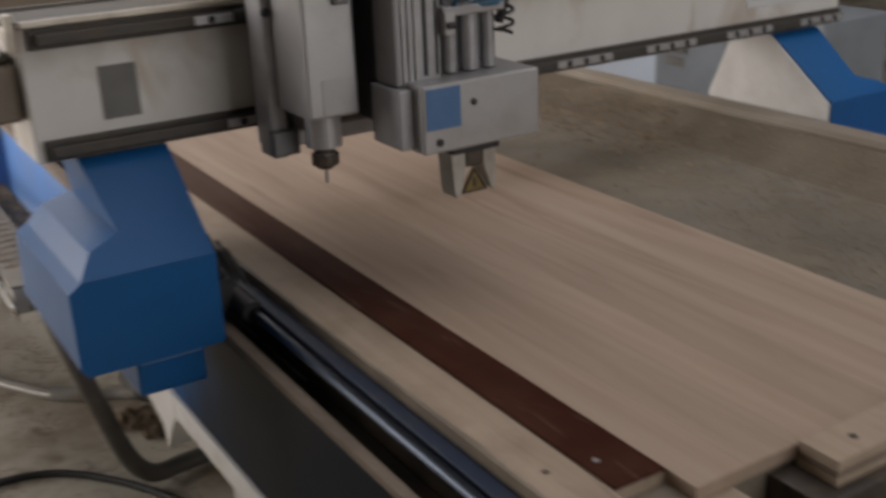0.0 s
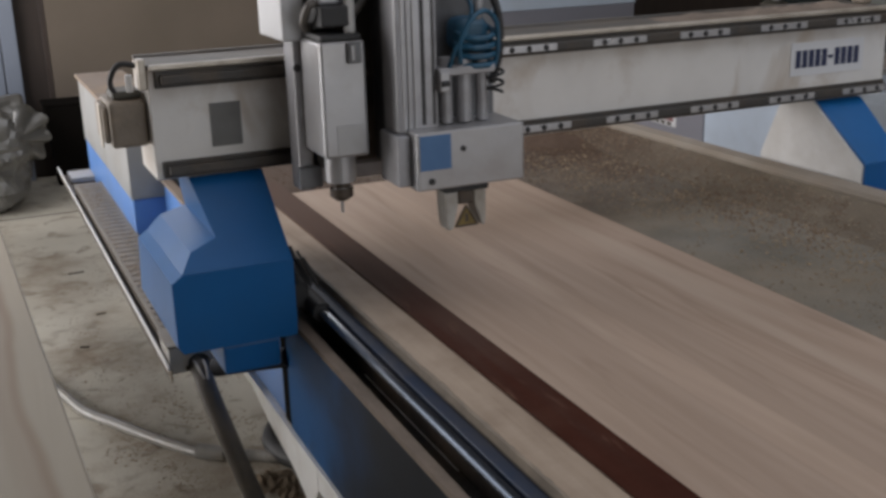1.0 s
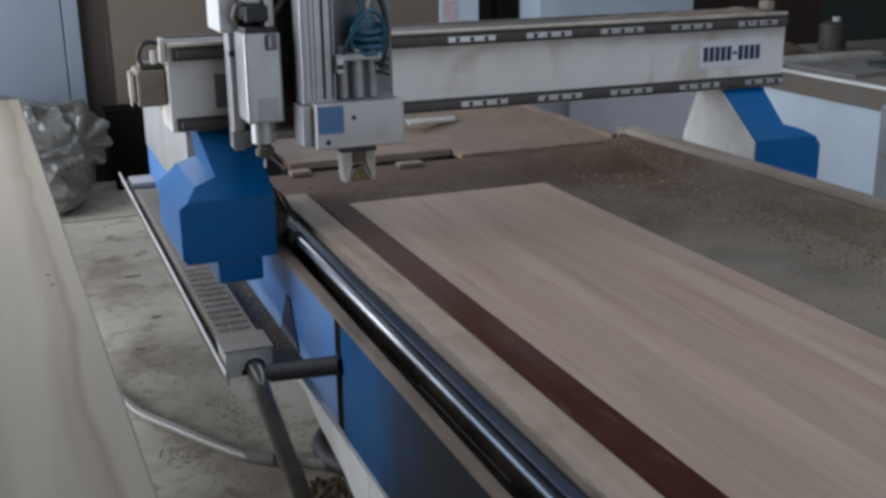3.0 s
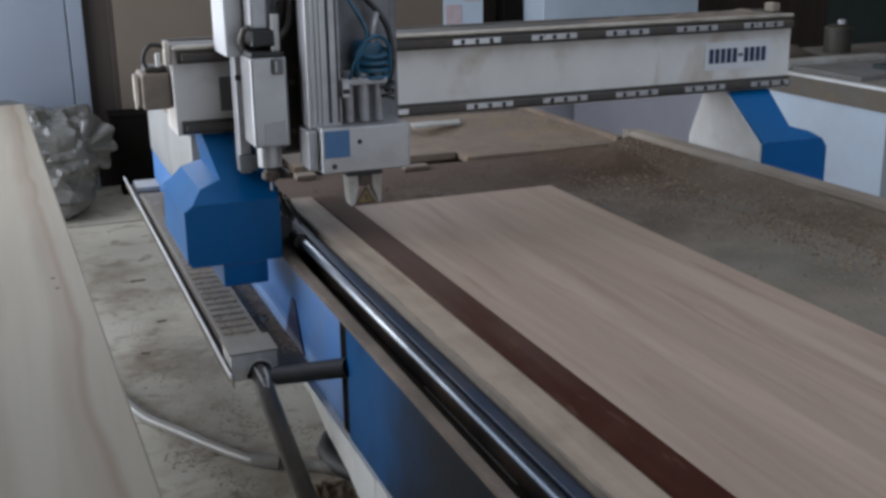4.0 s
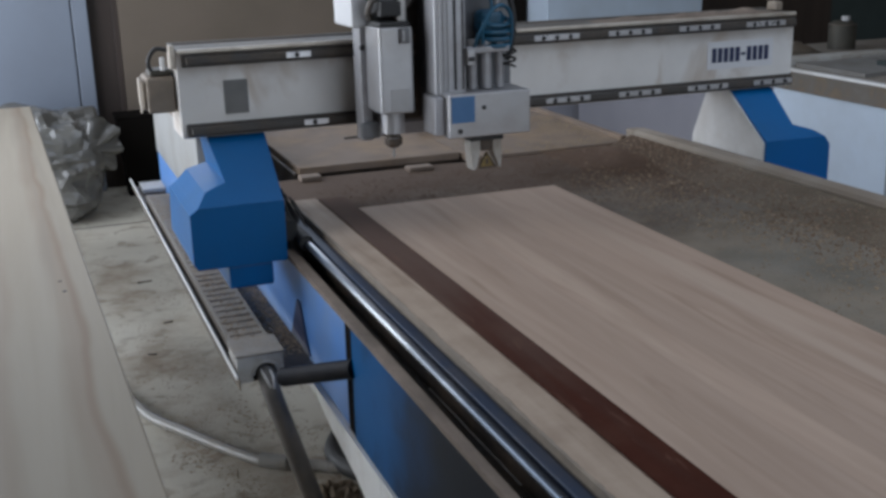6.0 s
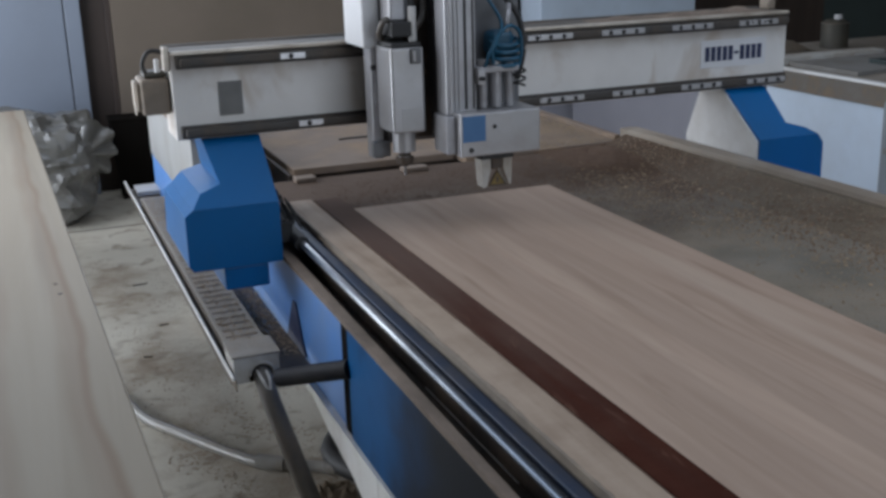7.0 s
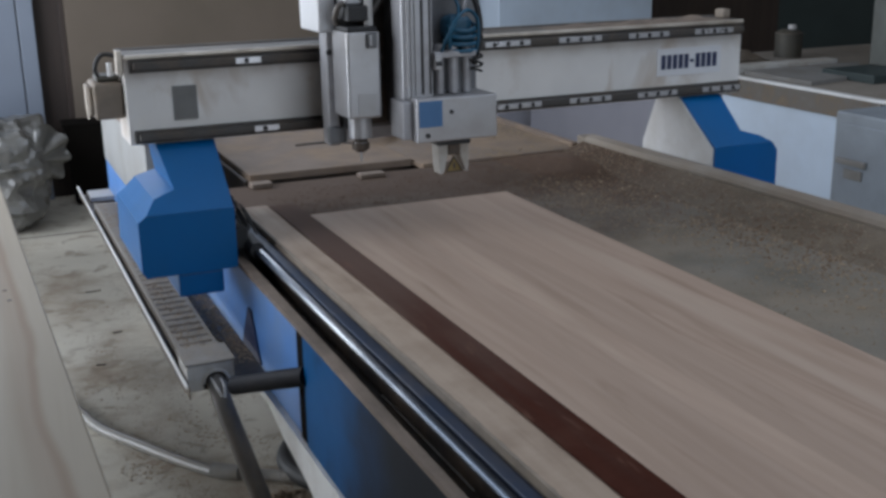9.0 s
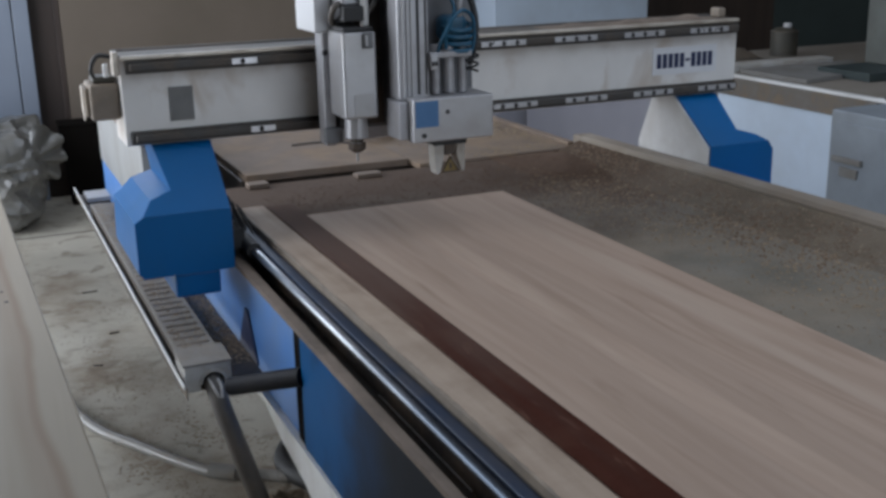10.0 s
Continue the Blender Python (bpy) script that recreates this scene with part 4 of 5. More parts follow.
drill("hazard_plate", prism([(0.331, 0.958), (0.384, 0.958), (0.3575, 1.004)], "y", 2.043, 2.048), M["yellow"], slide, "yellow triangular hazard plate")
for p, q in (((0.333, 0.960), (0.382, 0.960)), ((0.333, 0.960), (0.3575, 1.001)), ((0.382, 0.960), (0.3575, 1.001))):
    drill("hazard_border", rod((p[0], 2.0425, p[1]), (q[0], 2.0425, q[1]), 0.0022, 6), M["near_black"], slide)
drill("hazard_mark", box(0.354, 0.361, 2.0415, 2.043, 0.968, 0.986), M["near_black"], slide)

# ---- left of the machine ----
stack = thing("board_stack", (-1.1, 2.5, 0.0), "long pale wooden boards lying on wooden trestles", "board stack")
EDGE = [(-0.713, -0.30), (-0.838, 5.36)]
z = 0.58
for k, dx in enumerate((-0.05, -0.03, 0.0)):
    z0, z1 = z + 0.001, z + (0.055 if k < 2 else 0.056)
    (xa, ya), (xb, yb) = EDGE
    d = 0 if k == 2 else random.uniform(-0.08, 0.02)
    bm = hull([(-1.42 + dx, ya, z0), (xa + dx, ya, z0), (xb + dx, yb + d, z0), (-1.54 + dx, yb + d, z0)], [(-1.42 + dx, ya, z1), (xa + dx, ya, z1), (xb + dx, yb + d, z1), (-1.54 + dx, yb + d, z1)])
    bmesh.ops.bevel(bm, geom=bm.edges[:], offset=0.006, segments=2, affect="EDGES", profile=0.5)
    part("board", bm, M["plank"], stack)
    z += 0.0565
for y in (0.3, 4.7):
    part("bearer", box(-1.5, -0.85, y, y + 0.07, 0.50, 0.581), M["palewood"], stack)
    part("bearer_leg", box(-1.42, -1.35, y, y + 0.07, 0.0, 0.50), M["palewood"], stack)
    part("bearer_leg", box(-1.0, -0.93, y, y + 0.07, 0.0, 0.50), M["palewood"], stack)
for p in ((-0.845, 2.17), (-0.838, 2.08)):
    part("knot", rod((p[0], p[1], 0.7480), (p[0], p[1], 0.7500), 0.006, 10), M["near_black"], stack, "small dark nail hole")

single("floor_hose", tube([(-1.1, 3.75, 0.018), (-0.80, 3.40, 0.018), (-0.66, 3.08, 0.018), (-0.600, 2.868, 0.018), (-0.507, 2.699, 0.018), (-0.408, 2.527, 0.018), (-0.318, 2.395, 0.018), (-0.257, 2.348, 0.018), (-0.17, 2.303, 0.018), (-0.05, 2.24, 0.018), (0.3, 2.3, 0.018)], 0.0175, 14), M["hose"], "thin grey plastic hose lying on the dusty floor", "hose")
single("hose_joiner", rod((-0.322, 2.398, 0.0235), (-0.250, 2.343, 0.0235), 0.0232, 20), M["hose"], "short grey sleeve joining the floor hose", "hose joint")
single("hanging_hose", tube([(-0.393, 1.875, 0.545), (-0.391, 1.835, 0.530), (-0.387, 1.79, 0.490), (-0.372, 1.745, 0.425), (-0.350, 1.715, 0.340), (-0.322, 1.70, 0.24), (-0.28, 1.71, 0.12), (-0.22, 1.74, 0.05), (-0.12, 1.78, 0.03), (0.1, 1.80, 0.026)], 0.0235, 14, 24, None, 0.05), M["hosedark"], "dark grey corrugated hose hanging from the block to the floor", "hose")
single("floor_cable", tube([(-0.75, 1.98, 0.011), (-0.56, 2.0, 0.011), (-0.424, 1.958, 0.011), (-0.308, 1.836, 0.011), (-0.211, 1.671, 0.011), (-0.1, 1.4, 0.011)], 0.010, 10), M["black"], "thin black cable lying on the floor", "cable")

# black tubes added to give the dark shadowy spot under the machine
bundle = thing("shadow_tubes", (-0.10, 2.32, 0.0), "two black tubes standing in for the shadow under the machine", "cable")
for dx, r in ((0.0, 0.030), (0.075, 0.026)):
    part("strand", tube([(0.10 + dx, 2.66, r), (-0.02 + dx, 2.50, r), (-0.10 + dx, 2.36, r), (-0.085 + dx, 2.22, r), (0.02 + dx, 2.06, r)], r, 12), M["black"], bundle)
scrap = thing("crumpled_paper", (-0.14, 2.09, 0.0), "crumpled brown scrap of paper lying on the floor", "scrap paper")
for cx, cy, w, sd in ((-0.150, 2.13, 0.055, 2.0), (-0.125, 2.03, 0.045, 7.0)):
    bm = bmesh.new()
    g = [[bm.verts.new((cx + w * (i / 4 - 1) + 0.012 * noise.noise(Vector((i, j, sd))), cy + w * (j / 4 - 1), 0.004 + 0.030 * abs(noise.noise(Vector((i * 0.55, j * 0.55, sd + 3)))))) for i in range(9)] for j in range(9)]
    for u, w2 in zip(g, g[1:]):
        for i in range(8):
            bm.faces.new((u[i], u[i + 1], w2[i + 1], w2[i]))
    bmesh.ops.solidify(bm, geom=bm.faces[:], thickness=0.0012)
    part("fold", bm, M["chips"], scrap)

# chips, shavings and splinters on the floor
bm = bmesh.new()
for k in range(9000):
    x = random.uniform(-0.75, -0.05)
    y = random.choice((random.gauss(2.35, 0.45), random.uniform(1.2, 5.6)))
    if noise.noise(Vector((x * 7, y * 4, 3.3))) < random.uniform(0.0, 0.55):
        continue
    s = random.uniform(0.001, 0.0042)
    a = random.uniform(0, 6.28)
    u = Vector((math.cos(a), math.sin(a), 0)) * s
    w = Vector((-math.sin(a), math.cos(a), 0)) * s * random.uniform(0.3, 0.9)
    q = Vector((x, y, 0.001))
    h = Vector((0, 0, random.uniform(0.0006, 0.002)))
    vs = [bm.verts.new(p) for p in (q - u - w, q + u - w, q + u + w, q - u + w, q + h)]
    for m4 in range(4):
        bm.faces.new((vs[m4], vs[(m4 + 1) % 4], vs[4]))
tagged(single("floor_chips", bm, M["chips"], "scattered brown wood chips and dirt on the concrete floor", "wood chips"), kind="stuff")
bm = bmesh.new()
for k in range(5000):
    x, y = random.uniform(-0.62, -0.05), random.choice((random.gauss(2.4, 0.35), random.uniform(1.6, 4.6)))
    if noise.noise(Vector((x * 5, y * 3.2, 8.1))) < random.uniform(0.05, 0.6):
        continue
    r, z = random.uniform(0.002, 0.008), random.uniform(0.0006, 0.0022)
    top = bm.verts.new((x, y, z + 0.0008))
    rim = [bm.verts.new((x + r * random.uniform(0.5, 1.2) * math.cos(q * 0.698), y + r * random.uniform(0.5, 1.2) * math.sin(q * 0.698), z - 0.0004)) for q in range(9)]
    for q in range(9):
        bm.faces.new((rim[q], rim[(q + 1) % 9], top))
tagged(single("floor_dust", bm, M["floordust"], "thin brown patches of dust swept over the concrete floor", "dust"), kind="stuff")
for k, (x, y, l, a) in enumerate(((-0.436, 4.47, 0.035, 5), (-0.41, 3.85, 0.020, 10), (-0.52, 3.50, 0.018, -20))):
    s = single("splinter", box(-l, l, -0.004, 0.004, 0.0005, 0.005, 0.001), M["near_black"], "small dark splinter of wood on the floor", "splinter", "", "splinters on the floor")
    s.matrix_world = pose(x, y, 0.0005, 0, 0, a)

single("floor_joint", box(-2.4, -0.2, 5.626, 5.642, 0.0004, 0.0016), M["near_black"], "dark joint between two floor slabs", "floor joint", "structure")

# ---- far end of the workshop ----
single("door_leaf", box(-1.7, -0.53, 6.55, 6.60, 0.0, 2.0, 0.004), M["door"], "pale blue-white painted door leaf", "door", "structure")
single("door_stile", box(-0.522, -0.43, 6.54, 6.60, 0.0, 2.0, 0.004), M["door"], "pale blue-white door stile", "door", "structure")
# dark sheet painting the unlit gap between door stile and jamb
single("door_board", box(-0.43, -0.28, 6.62, 6.70, 0.0, 1.9), M["jamb"], "dark red-brown sheet standing in for the unlit gap beside the door", "wall", "structure")
single("door_jamb", box(-0.28, -0.246, 6.60, 6.66, 0.0, 1.9, 0.003), M["jamb"], "dark red-brown jamb at the end of the wall", "door frame", "structure")
single("brown_partition", box(-0.245, 2.25, 6.58, 6.62, 0.0, 1.9), M["wall"], "brown board partition", "wall", "structure")
# tapered black box added to fill the dark area beside the door
dark_filler = thing("dark_filler", (-0.2, 6.4, 0.0), "black box added to fill the dark area by the door", "bin")
part("body", hull([(-0.31, 6.32, 0.0), (-0.09, 6.32, 0.0), (-0.09, 6.48, 0.0), (-0.31, 6.48, 0.0)], [(-0.345, 6.30, 0.49), (-0.06, 6.30, 0.49), (-0.06, 6.50, 0.49), (-0.345, 6.50, 0.49)]), M["dark"], dark_filler)
part("lid", box(-0.352, -0.053, 6.293, 6.507, 0.4905, 0.512, 0.008), M["dark"], dark_filler, "flat black top")
poster = single("poster", box(1.965, 2.26, 6.572, 6.58, 0.86, 1.6), M["whitewall"], "pale printed poster with pink patches", "poster")
for x0, x1, z0, z1 in ((1.98, 2.10, 0.93, 1.06), (2.04, 2.19, 0.868, 0.925), (2.12, 2.24, 1.08, 1.2)):
    part("print_patch", box(x0, x1, 6.568, 6.5725, z0, z1), M["pink"], poster)
cupboard = thing("white_cupboard", (3.23, 6.55, 0.0), "tall white cupboard with a grey lower half at the end wall", "cupboard")
part("base", box(2.605, 3.855, 6.31, 6.8, 0.0, 0.86, 0.006), M["lilac"], cupboard, "grey lower half")
part("body", box(2.60, 3.86, 6.3, 6.8, 0.8605, 2.2, 0.006), M["whitewall"], cupboard)
single("brown_post", box(2.44, 2.58, 6.6, 6.75, 0.0, 3.0, 0.004), M["dark"], "dark brown post", "post", "structure")
single("dark_partition", box(5.2, 8.2, 6.5, 6.6, 0.0, 3.2), M["darkgreen"], "dark green partition", "wall", "structure")
single("brown_screen", box(3.9, 5.199, 6.5, 6.6, 0.0, 3.2), M["jamb"], "dark red-brown board screen", "wall", "structure")

# bale wrapped in crumpled plastic film, gathered at one end
FACETS = []
rng = random.Random(11)
while len(FACETS) < 44:
    q = Vector((rng.gauss(0, 1), rng.gauss(0, 1), rng.gauss(0, 1))).normalized()
    FACETS.append((q, rng.uniform(0.86, 1.04)))


def film_radius(n):
    """Distance to the taut film in direction n: flat facets that meet in creases."""
    return min([d / n.dot(q) for q, d in FACETS if n.dot(q) > 0.2] + [1.15])


bm = bmesh.new()
bmesh.ops.create_icosphere(bm, subdivisions=5, radius=1.0)
for v in bm.verts:
    n = (v.co + 0.003 * Vector((rng.uniform(-1, 1), rng.uniform(-1, 1), rng.uniform(-1, 1)))).normalized()
    sq = 1.0 / (abs(n.x) ** 3 + abs(n.y) ** 3 + abs(n.z) ** 3) ** (1 / 3)
    w = n + 0.05 * Vector((noise.noise(n * 6), noise.noise(n * 6 + Vector((9, 0, 0))), noise.noise(n * 6 + Vector((0, 9, 0)))))
    folds = abs(noise.noise(Vector((n.x * 2.0, n.y * 2.0, n.z * 3.6)) + Vector((1, 4, 2)))) * 0.20
    fine = abs(noise.noise(Vector((n.x * 6.0 + n.z * 3.0, n.y * 5.0, n.z * 5.0)))) * 0.040 + abs(noise.noise(Vector((n.x * 13.0, n.y * 12.0, n.z * 9.0 + n.x * 6.0)))) * 0.014
    sag = -0.13 * max(0.0, -n.z)
    p = n * sq * film_radius(w.normalized()) * (1 + sag - folds - fine)
    v.co = Vector((-0.80 + p.x * 0.40, 6.02 + p.y * 0.34, max(0.003, 0.305 + p.z * 0.355)))
bale = single("wrapped_bale", bm, M["plasticbag"], "bulky bale wrapped in crumpled dusty plastic film", "bale")
for q, (cx, cz, rad, yy) in enumerate(((-0.50, 0.41, 0.20, 5.78), (-0.56, 0.38, 0.15, 5.74))):
    bm = bmesh.new()
    rings = []
    for ring_no in range(6):
        f = ring_no / 5
        rings.append([])
        for k in range(60):
            a = 2 * math.pi * k / 60
            w = 0.5 + 0.5 * math.sin(7 * a + 2.2 * math.sin(2 * a + q) + q)
            r = rad * (0.12 + 0.88 * f) * (1 - 0.20 * f * w + 0.10 * f * math.sin(2 * a + 1 + 2 * q))
            rings[-1].append(bm.verts.new((cx - 0.05 + 0.05 * f + r * 0.70 * math.cos(a), yy + 0.07 * f * w + 0.05 * f * f + 0.06 * math.cos(a) * f, cz + r * math.sin(a))))
    tail = bm.verts.new((cx - 0.08, yy + 0.16, cz))
    for r0, r1 in zip(rings, rings[1:]):
        for k in range(60):
            bm.faces.new((r0[k], r0[(k + 1) % 60], r1[(k + 1) % 60], r1[k])).smooth = True
    bm.faces.new(rings[0])
    for k in range(60):
        bm.faces.new((tail, rings[-1][(k + 1) % 60], rings[-1][k]))
    part("gathered_end", bm, M["plasticbag"], bale, "gathered ruffle of film")

# ---- bench and cabinet right of the machine ----
bench = thing("side_bench", (3.5, 4.5, 0.0), "long white bench with a brown rim and dusty top", "bench")
part("bench_top", box(2.82, 4.6, 2.95, 4.85, 0.80, 0.842, 0.004), M["benchtop"], bench, "dusty tan bench top")
part("top_edge", box(2.78, 2.815, 2.91, 4.85, 0.842, 0.857, 0.003), M["whiteclean"], bench, "white edge trim")
part("side_rim", box(2.79, 2.815, 2.93, 4.85, 0.745, 0.8415, 0.002), M["steeldirty"], bench, "grey-brown rim")
part("front_rim", box(2.82, 4.6, 2.92, 2.948, 0.745, 0.86, 0.003), M["slab"], bench, "grey front rim")
part("side_panel", box(2.80, 2.83, 2.96, 4.05, 0.0, 0.744), M["whitewall"], bench, "white side panel")
# light falling off along the panel is painted as a darker far stretch
part("rear_side_panel", box(2.80, 2.83, 4.06, 6.2, 0.0, 0.744), M["lilac"], bench, "far stretch of the side panel, greyed for its weaker light")
corner = tube([(2.79, 2.92, 0.85), (2.795, 2.885, 0.845), (2.80, 2.875, 0.80), (2.80, 2.872, 0.74)], 0.011, 10)
part("corner_trim", corner, M["whiteclean"], bench, "white corner trim")
st = part("sticker", box(2.795, 2.7995, 4.30, 4.66, 0.375, 0.565), M["signwhite"], bench, "square sticker printed in dark red")
part("red_field", box(2.7935, 2.7949, 4.325, 4.635, 0.405, 0.555), M["sealred"], st, "dark red printed field")
blob = bmesh.new()
prism([(4.48 + 0.095 * math.cos(a) * (1 + 0.18 * math.sin(3 * a + 1)), 0.487 + 0.056 * math.sin(a) * (1 + 0.15 * math.cos(2 * a))) for a in [q * math.pi / 9 for q in range(18)]], "x", 2.7922, 2.7934, blob)
part("pale_disc", blob, M["pink"], st, "pale printed disc")
part("disc_mark", prism([(4.44, 0.47), (4.50, 0.462), (4.52, 0.50), (4.47, 0.515)], "x", 2.7912, 2.7921), M["sealred"], st)
for k in range(5):
    part("bar", box(2.7935, 2.7949, 4.34 + 0.058 * k, 4.38 + 0.058 * k, 0.380, 0.398), M["near_black"], st)

single("pale_lath", box(2.88, 3.57, 4.05, 4.15, 0.8425, 0.882, 0.003), M["blockwhite"], "pale wooden lath lying on the bench", "wood lath")
single("bench_slab", hull([(2.92, 3.52, 0.8425), (3.30, 3.60, 0.8425), (3.70, 4.03, 0.8425), (2.92, 4.03, 0.8425)], [(2.92, 3.52, 0.862), (3.30, 3.60, 0.862), (3.70, 4.03, 0.862), (2.92, 4.03, 0.862)]), M["slab"], "grey slab lying on the bench", "slab")
can = thing("canister", (3.64, 4.54, 0.842), "dull dark metal canister with a pale cap on the bench", "canister")
part("body", rod((3.64, 4.54, 0.8425), (3.64, 4.54, 0.985), 0.078, 28), M["darktin"], can)
part("shoulder", rod((3.64, 4.54, 0.9855), (3.64, 4.54, 1.005), 0.078, 28, None, 0.05), M["darktin"], can)
part("rim", tube([(3.64 + 0.079 * math.cos(a), 4.54 + 0.079 * math.sin(a), 0.985) for a in [q * math.pi / 8 for q in range(17)]], 0.003, 6, 2), M["steeldirty"], can, "worn rim")
part("cap", rod((3.66, 4.54, 1.0055), (3.66, 4.54, 1.030), 0.024, 16), M["greyplastic"], can, "pale cap")
bm = bmesh.new()
g = [[bm.verts.new((3.15 + 0.3 * i / 10, 4.45 + 0.2 * j / 8, 0.8425 + (0.055 + 0.05 * noise.noise(Vector((i * 0.6, j * 0.6, 4)))) * math.sin(math.pi * i / 10) * math.sin(math.pi * j / 8))) for i in range(11)] for j in range(9)]
for u, w in zip(g, g[1:]):
    for i in range(10):
        bm.faces.new((u[i], u[i + 1], w[i + 1], w[i])).smooth = True
bmesh.ops.solidify(bm, geom=bm.faces[:], thickness=0.004)
single("rag", bm, M["motor"], "brown crumpled rag lying on the bench", "rag")
grey = thing("control_cabinet", (3.4, 3.5, 0.842), "grey-green steel control cabinet with dark windows on the bench", "control cabinet")
part("plinth", box(3.20, 4.2, 3.40, 3.76, 0.8425, 0.885, 0.003), M["darkgreen"], grey, "dark plinth")
part("body", box(3.50, 4.1, 3.45, 3.75, 0.8855, 1.7, 0.008), M["ctrl"], grey)
part("window", box(3.58, 4.0, 3.443, 3.4498, 1.09, 1.42), M["ctrlglass"], grey, "dark window")
part("window_frame", box(3.572, 3.5795, 3.438, 3.4498, 1.08, 1.43), M["darkgreen"], grey)
part("window", box(3.60, 4.0, 3.443, 3.4498, 0.90, 0.985), M["ctrlglass"], grey, "dark window")
cab = thing("grey_cabinet", (2.5, 2.4, 0.0), "grey metal cabinet beside the machine", "cabinet")
part("body", box(2.40, 2.76, 1.9, 2.78, 0.0, 0.865, 0.008), M["cabinet"], cab)
part("door", box(2.392, 2.3995, 1.95, 2.34, 0.05, 0.82, 0.003), M["cabinet"], cab)
part("door", box(2.392, 2.3995, 2.36, 2.74, 0.05, 0.82, 0.003), M["cabinet"], cab)
part("latch", box(2.375, 2.3915, 2.58, 2.74, 0.658, 0.682, 0.004), M["slab"], cab)
part("latch_plate", box(2.385, 2.3915, 2.60, 2.70, 0.60, 0.64, 0.003), M["slab"], cab)

# ---- sawdust ----


def dusting(name, x0, x1, y0, y1, z, count, smin, smax, label, xpow=1.0, material=None, height=None):
    """Loose chips lying on a surface, denser towards x1 when xpow is below 1."""
    bm = bmesh.new()
    for k in range(count):
        q = Vector((x0 + (x1 - x0) * random.random() ** xpow, random.uniform(y0, y1), z))
        if height:
            q.z += height(q.x, q.y)
        if noise.noise(q * 3.1) < random.uniform(-0.5, 0.35):
            continue
        s = random.uniform(smin, smax)
        a = random.uniform(0, 6.28)
        u = Vector((math.cos(a), math.sin(a), random.uniform(-0.2, 0.2))) * s
        w = Vector((-math.sin(a), math.cos(a), random.uniform(-0.2, 0.2))) * s * random.uniform(0.3, 1)
        h = Vector((0, 0, s * random.uniform(0.3, 0.9)))
        vs = [bm.verts.new(p) for p in (q - u - w, q + u - w, q + w, q + h)]
        bm.faces.new((vs[0], vs[1], vs[3]))
        bm.faces.new((vs[1], vs[2], vs[3]))
        bm.faces.new((vs[2], vs[0], vs[3]))
    return tagged(single(name, bm, material or M["dust"], label, "sawdust"), kind="stuff")


dusting("bed_sawdust", 0.64, 1.215, 0.3, 2.75, 0.8012, 13000, 0.0012, 0.0040, "pale sawdust chips strewn over the grey bed", 0.6)
dusting("brown_shavings", 0.90, 1.20, 1.2, 2.7, 0.0017, 3400, 0.0018, 0.005, "red-brown shavings strewn near the border of the bed", 0.7, M["redchips"], slope_z)
dusting("bed_shavings", 0.75, 1.21, 1.0, 2.6, 0.8012, 1300, 0.0025, 0.0068, "larger pale shavings strewn over the grey bed", 0.6)
dusting("border_sawdust", 1.08, 1.216, 0.4, 2.78, 0.0015, 2600, 0.0015, 0.0045, "sawdust drifted along the raised border", 0.8, M["chips"], slope_z)
dusting("sheet_sawdust", 0.60, 1.2, 2.85, 3.65, 0.8115, 3500, 0.002, 0.006, "sawdust heaped on the rear sheet", 0.8)
bm = bmesh.new()
grid = []
for iy in range(22):
    grid.append([])
    for ix in range(30):
        x, y = 0.86 + ix * 0.0125, 2.42 + iy * 0.020
        u, w = (x - 1.08) / 0.20, (y - 2.68) / 0.20
        h = 0.015 * math.exp(-u * u - w * w) + 0.010 * max(0.0, noise.noise(Vector((x * 9, y * 9, 1.7)))) - 0.004
        grid[-1].append(bm.verts.new((x, y, 0.8008 + h)))
for a, q in zip(grid, grid[1:]):
    for k in range(29):
        bm.faces.new((a[k], a[k + 1], q[k + 1], q[k])).smooth = True
tagged(single("sawdust_mound", bm, M["darkdust"], "low mound of brown sawdust in the corner of the bed", "sawdust"), kind="stuff")
bm = bmesh.new()
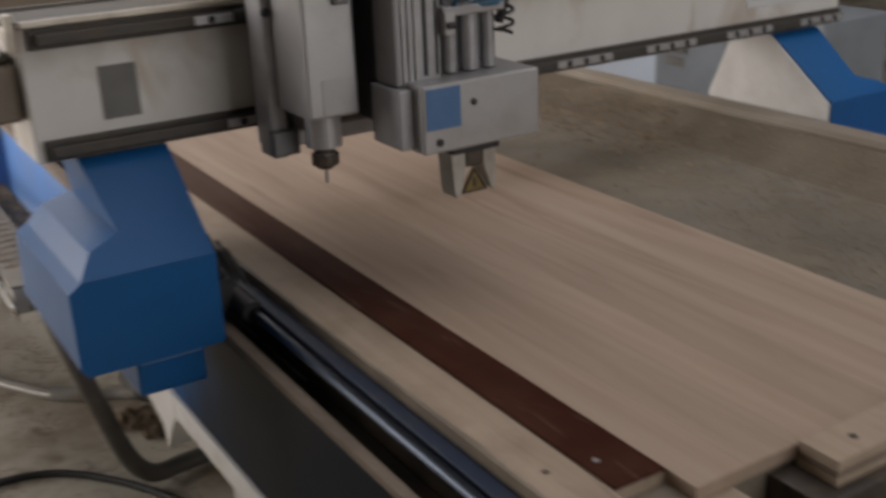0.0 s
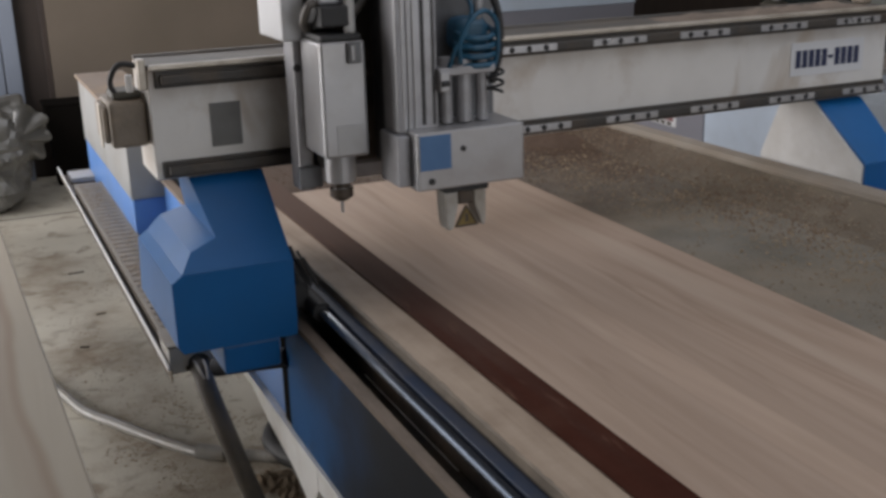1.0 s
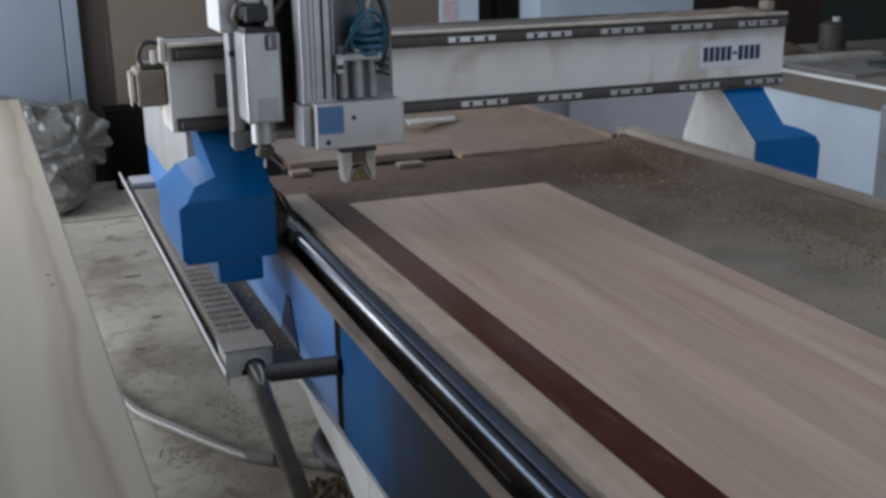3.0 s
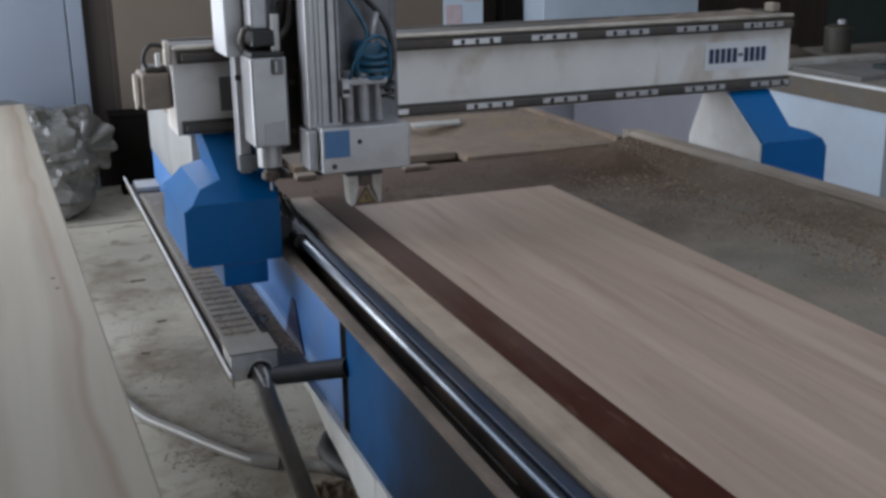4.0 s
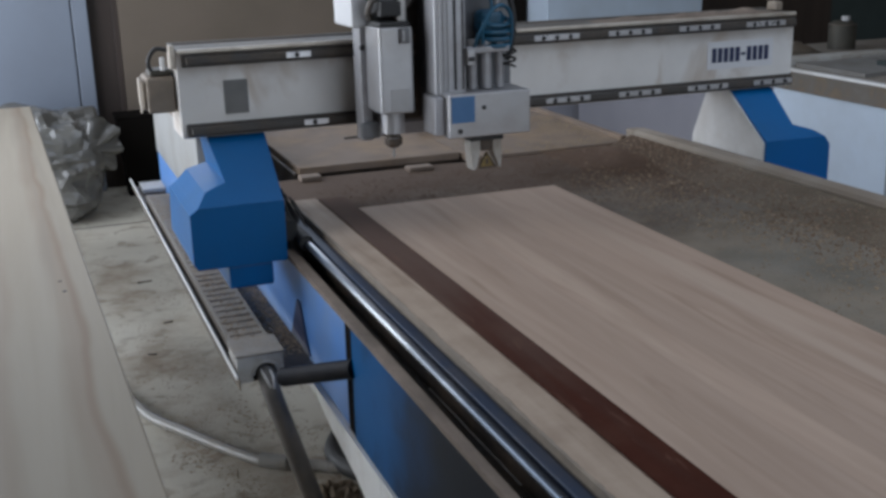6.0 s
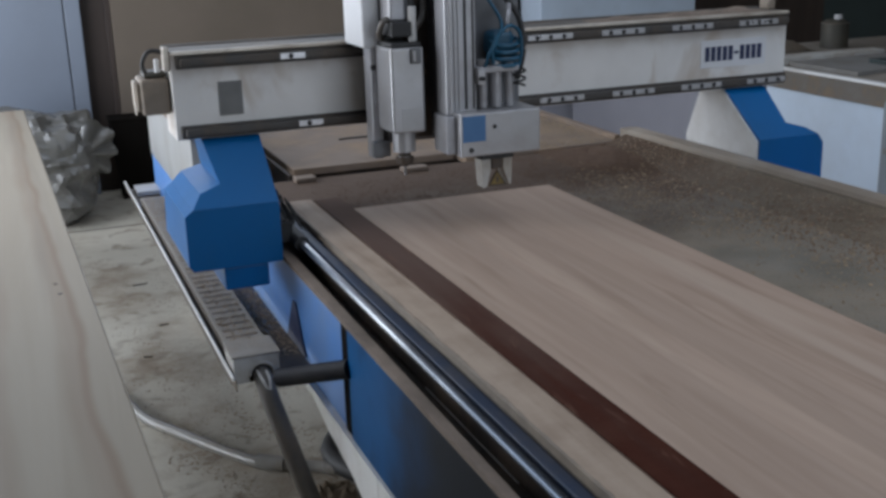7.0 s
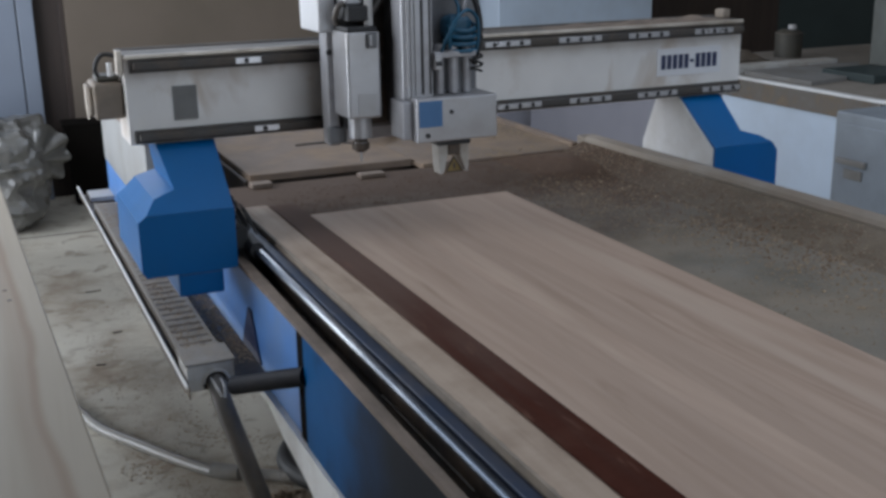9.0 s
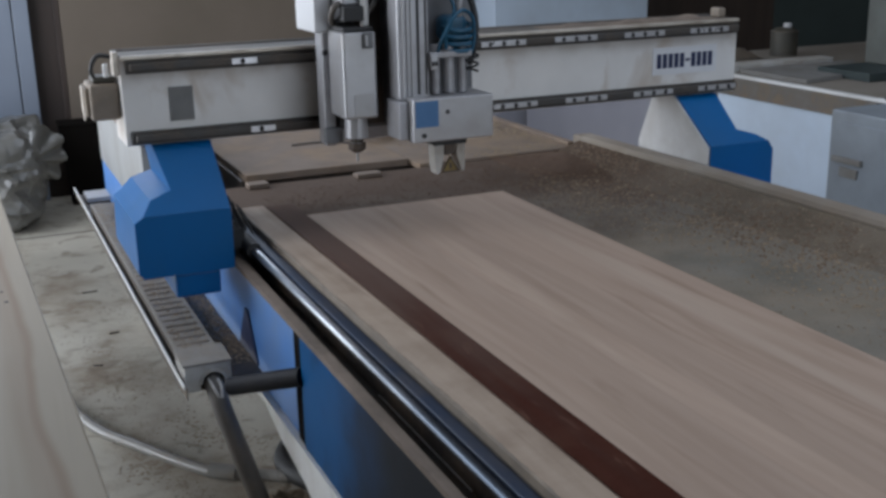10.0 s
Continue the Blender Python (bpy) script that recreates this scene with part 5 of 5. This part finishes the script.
for k in range(15000):
    x, y = random.gauss(1.0, 0.26), random.gauss(2.45, 0.27)
    if not (0.65 < x < 1.205 and 1.3 < y < 2.82) or noise.noise(Vector((x * 4, y * 4, 6.0))) < random.uniform(-0.6, 0.3):
        continue
    r = random.uniform(0.0012, 0.0036)
    z = 0.8011 + 0.014 * math.exp(-((x - 1.08) / 0.20) ** 2 - ((y - 2.68) / 0.20) ** 2)
    top = bm.verts.new((x, y, z + 0.5 * r))
    a0 = random.uniform(0, 6.28)
    rim = [bm.verts.new((x + r * random.uniform(0.6, 1.3) * math.cos(a0 + q * 1.2566), y + r * random.uniform(0.6, 1.3) * math.sin(a0 + q * 1.2566), z)) for q in range(5)]
    for q in range(5):
        bm.faces.new((rim[q], rim[(q + 1) % 5], top))
tagged(single("brown_drift", bm, M["darkdust"], "brown sawdust drifted over the far corner of the bed", "sawdust"), kind="stuff")
dusting("far_bed_sawdust", -0.05, 0.64, 2.31, 2.72, 0.8012, 1800, 0.0015, 0.004, "brown sawdust at the far end of the bed", 1.0, M["darkdust"])
dusting("tray_sawdust", -0.338, -0.258, 1.98, 4.1, 0.5228, 2600, 0.002, 0.007, "brown sawdust and chips lying in the cable tray", 1.0, M["chips"])
dusting("chain_sawdust", -0.440, -0.350, 1.98, 3.8, 0.5665, 1500, 0.0015, 0.005, "brown sawdust lying on the cable chain", 1.0, M["chips"])


def motions():
    """The gantry runs back along the bed; the carriage crosses it; the tool slide dips twice."""
    b = ORIGIN[gantry]
    run = [(t, -0.4660 * (2.5 - t)) for t in (0, 0.5, 1.0, 1.5, 2.0, 2.3)] + [(2.45, -0.020), (2.6, 0.0), (6.0, 0.0), (10.0, 0.0)]
    walk(gantry, [(t, pose(b.x, b.y + d, b.z)) for t, d in run])
    cross = [(0, -0.148), (0.25, -0.176), (0.5, -0.207), (1.0, -0.246), (1.5, -0.286), (2.0, -0.326), (2.4, -0.360), (2.6, -0.371), (4.0, -0.371), (5.25, -0.371), (5.4, -0.338), (5.5, -0.296), (5.7, -0.197), (6.0, -0.045), (6.15, 0.0), (8.0, 0.0), (10.0, 0.0)]
    walk(carriage, [(t, pose(x, 0, 0)) for t, x in cross])
    dip = [(0, 0.0), (2.7, 0.0), (2.85, -0.003), (3.6, -0.062), (3.75, -0.066), (4.2, -0.064), (4.5, -0.049), (5.0, -0.012), (5.25, 0.0), (6.1, 0.0), (6.3, -0.006), (6.8, -0.044), (7.0, -0.054), (7.3, -0.056), (8.1, -0.056), (8.5, -0.024), (8.8, -0.002), (9.0, 0.0), (10.0, 0.0)]
    ts = sorted({t for t, _ in cross} | {t for t, _ in dip})
    walk(slide, [(t, pose(float(np.interp(t, *zip(*cross))), 0, float(np.interp(t, *zip(*dip))))) for t in ts])


motions()
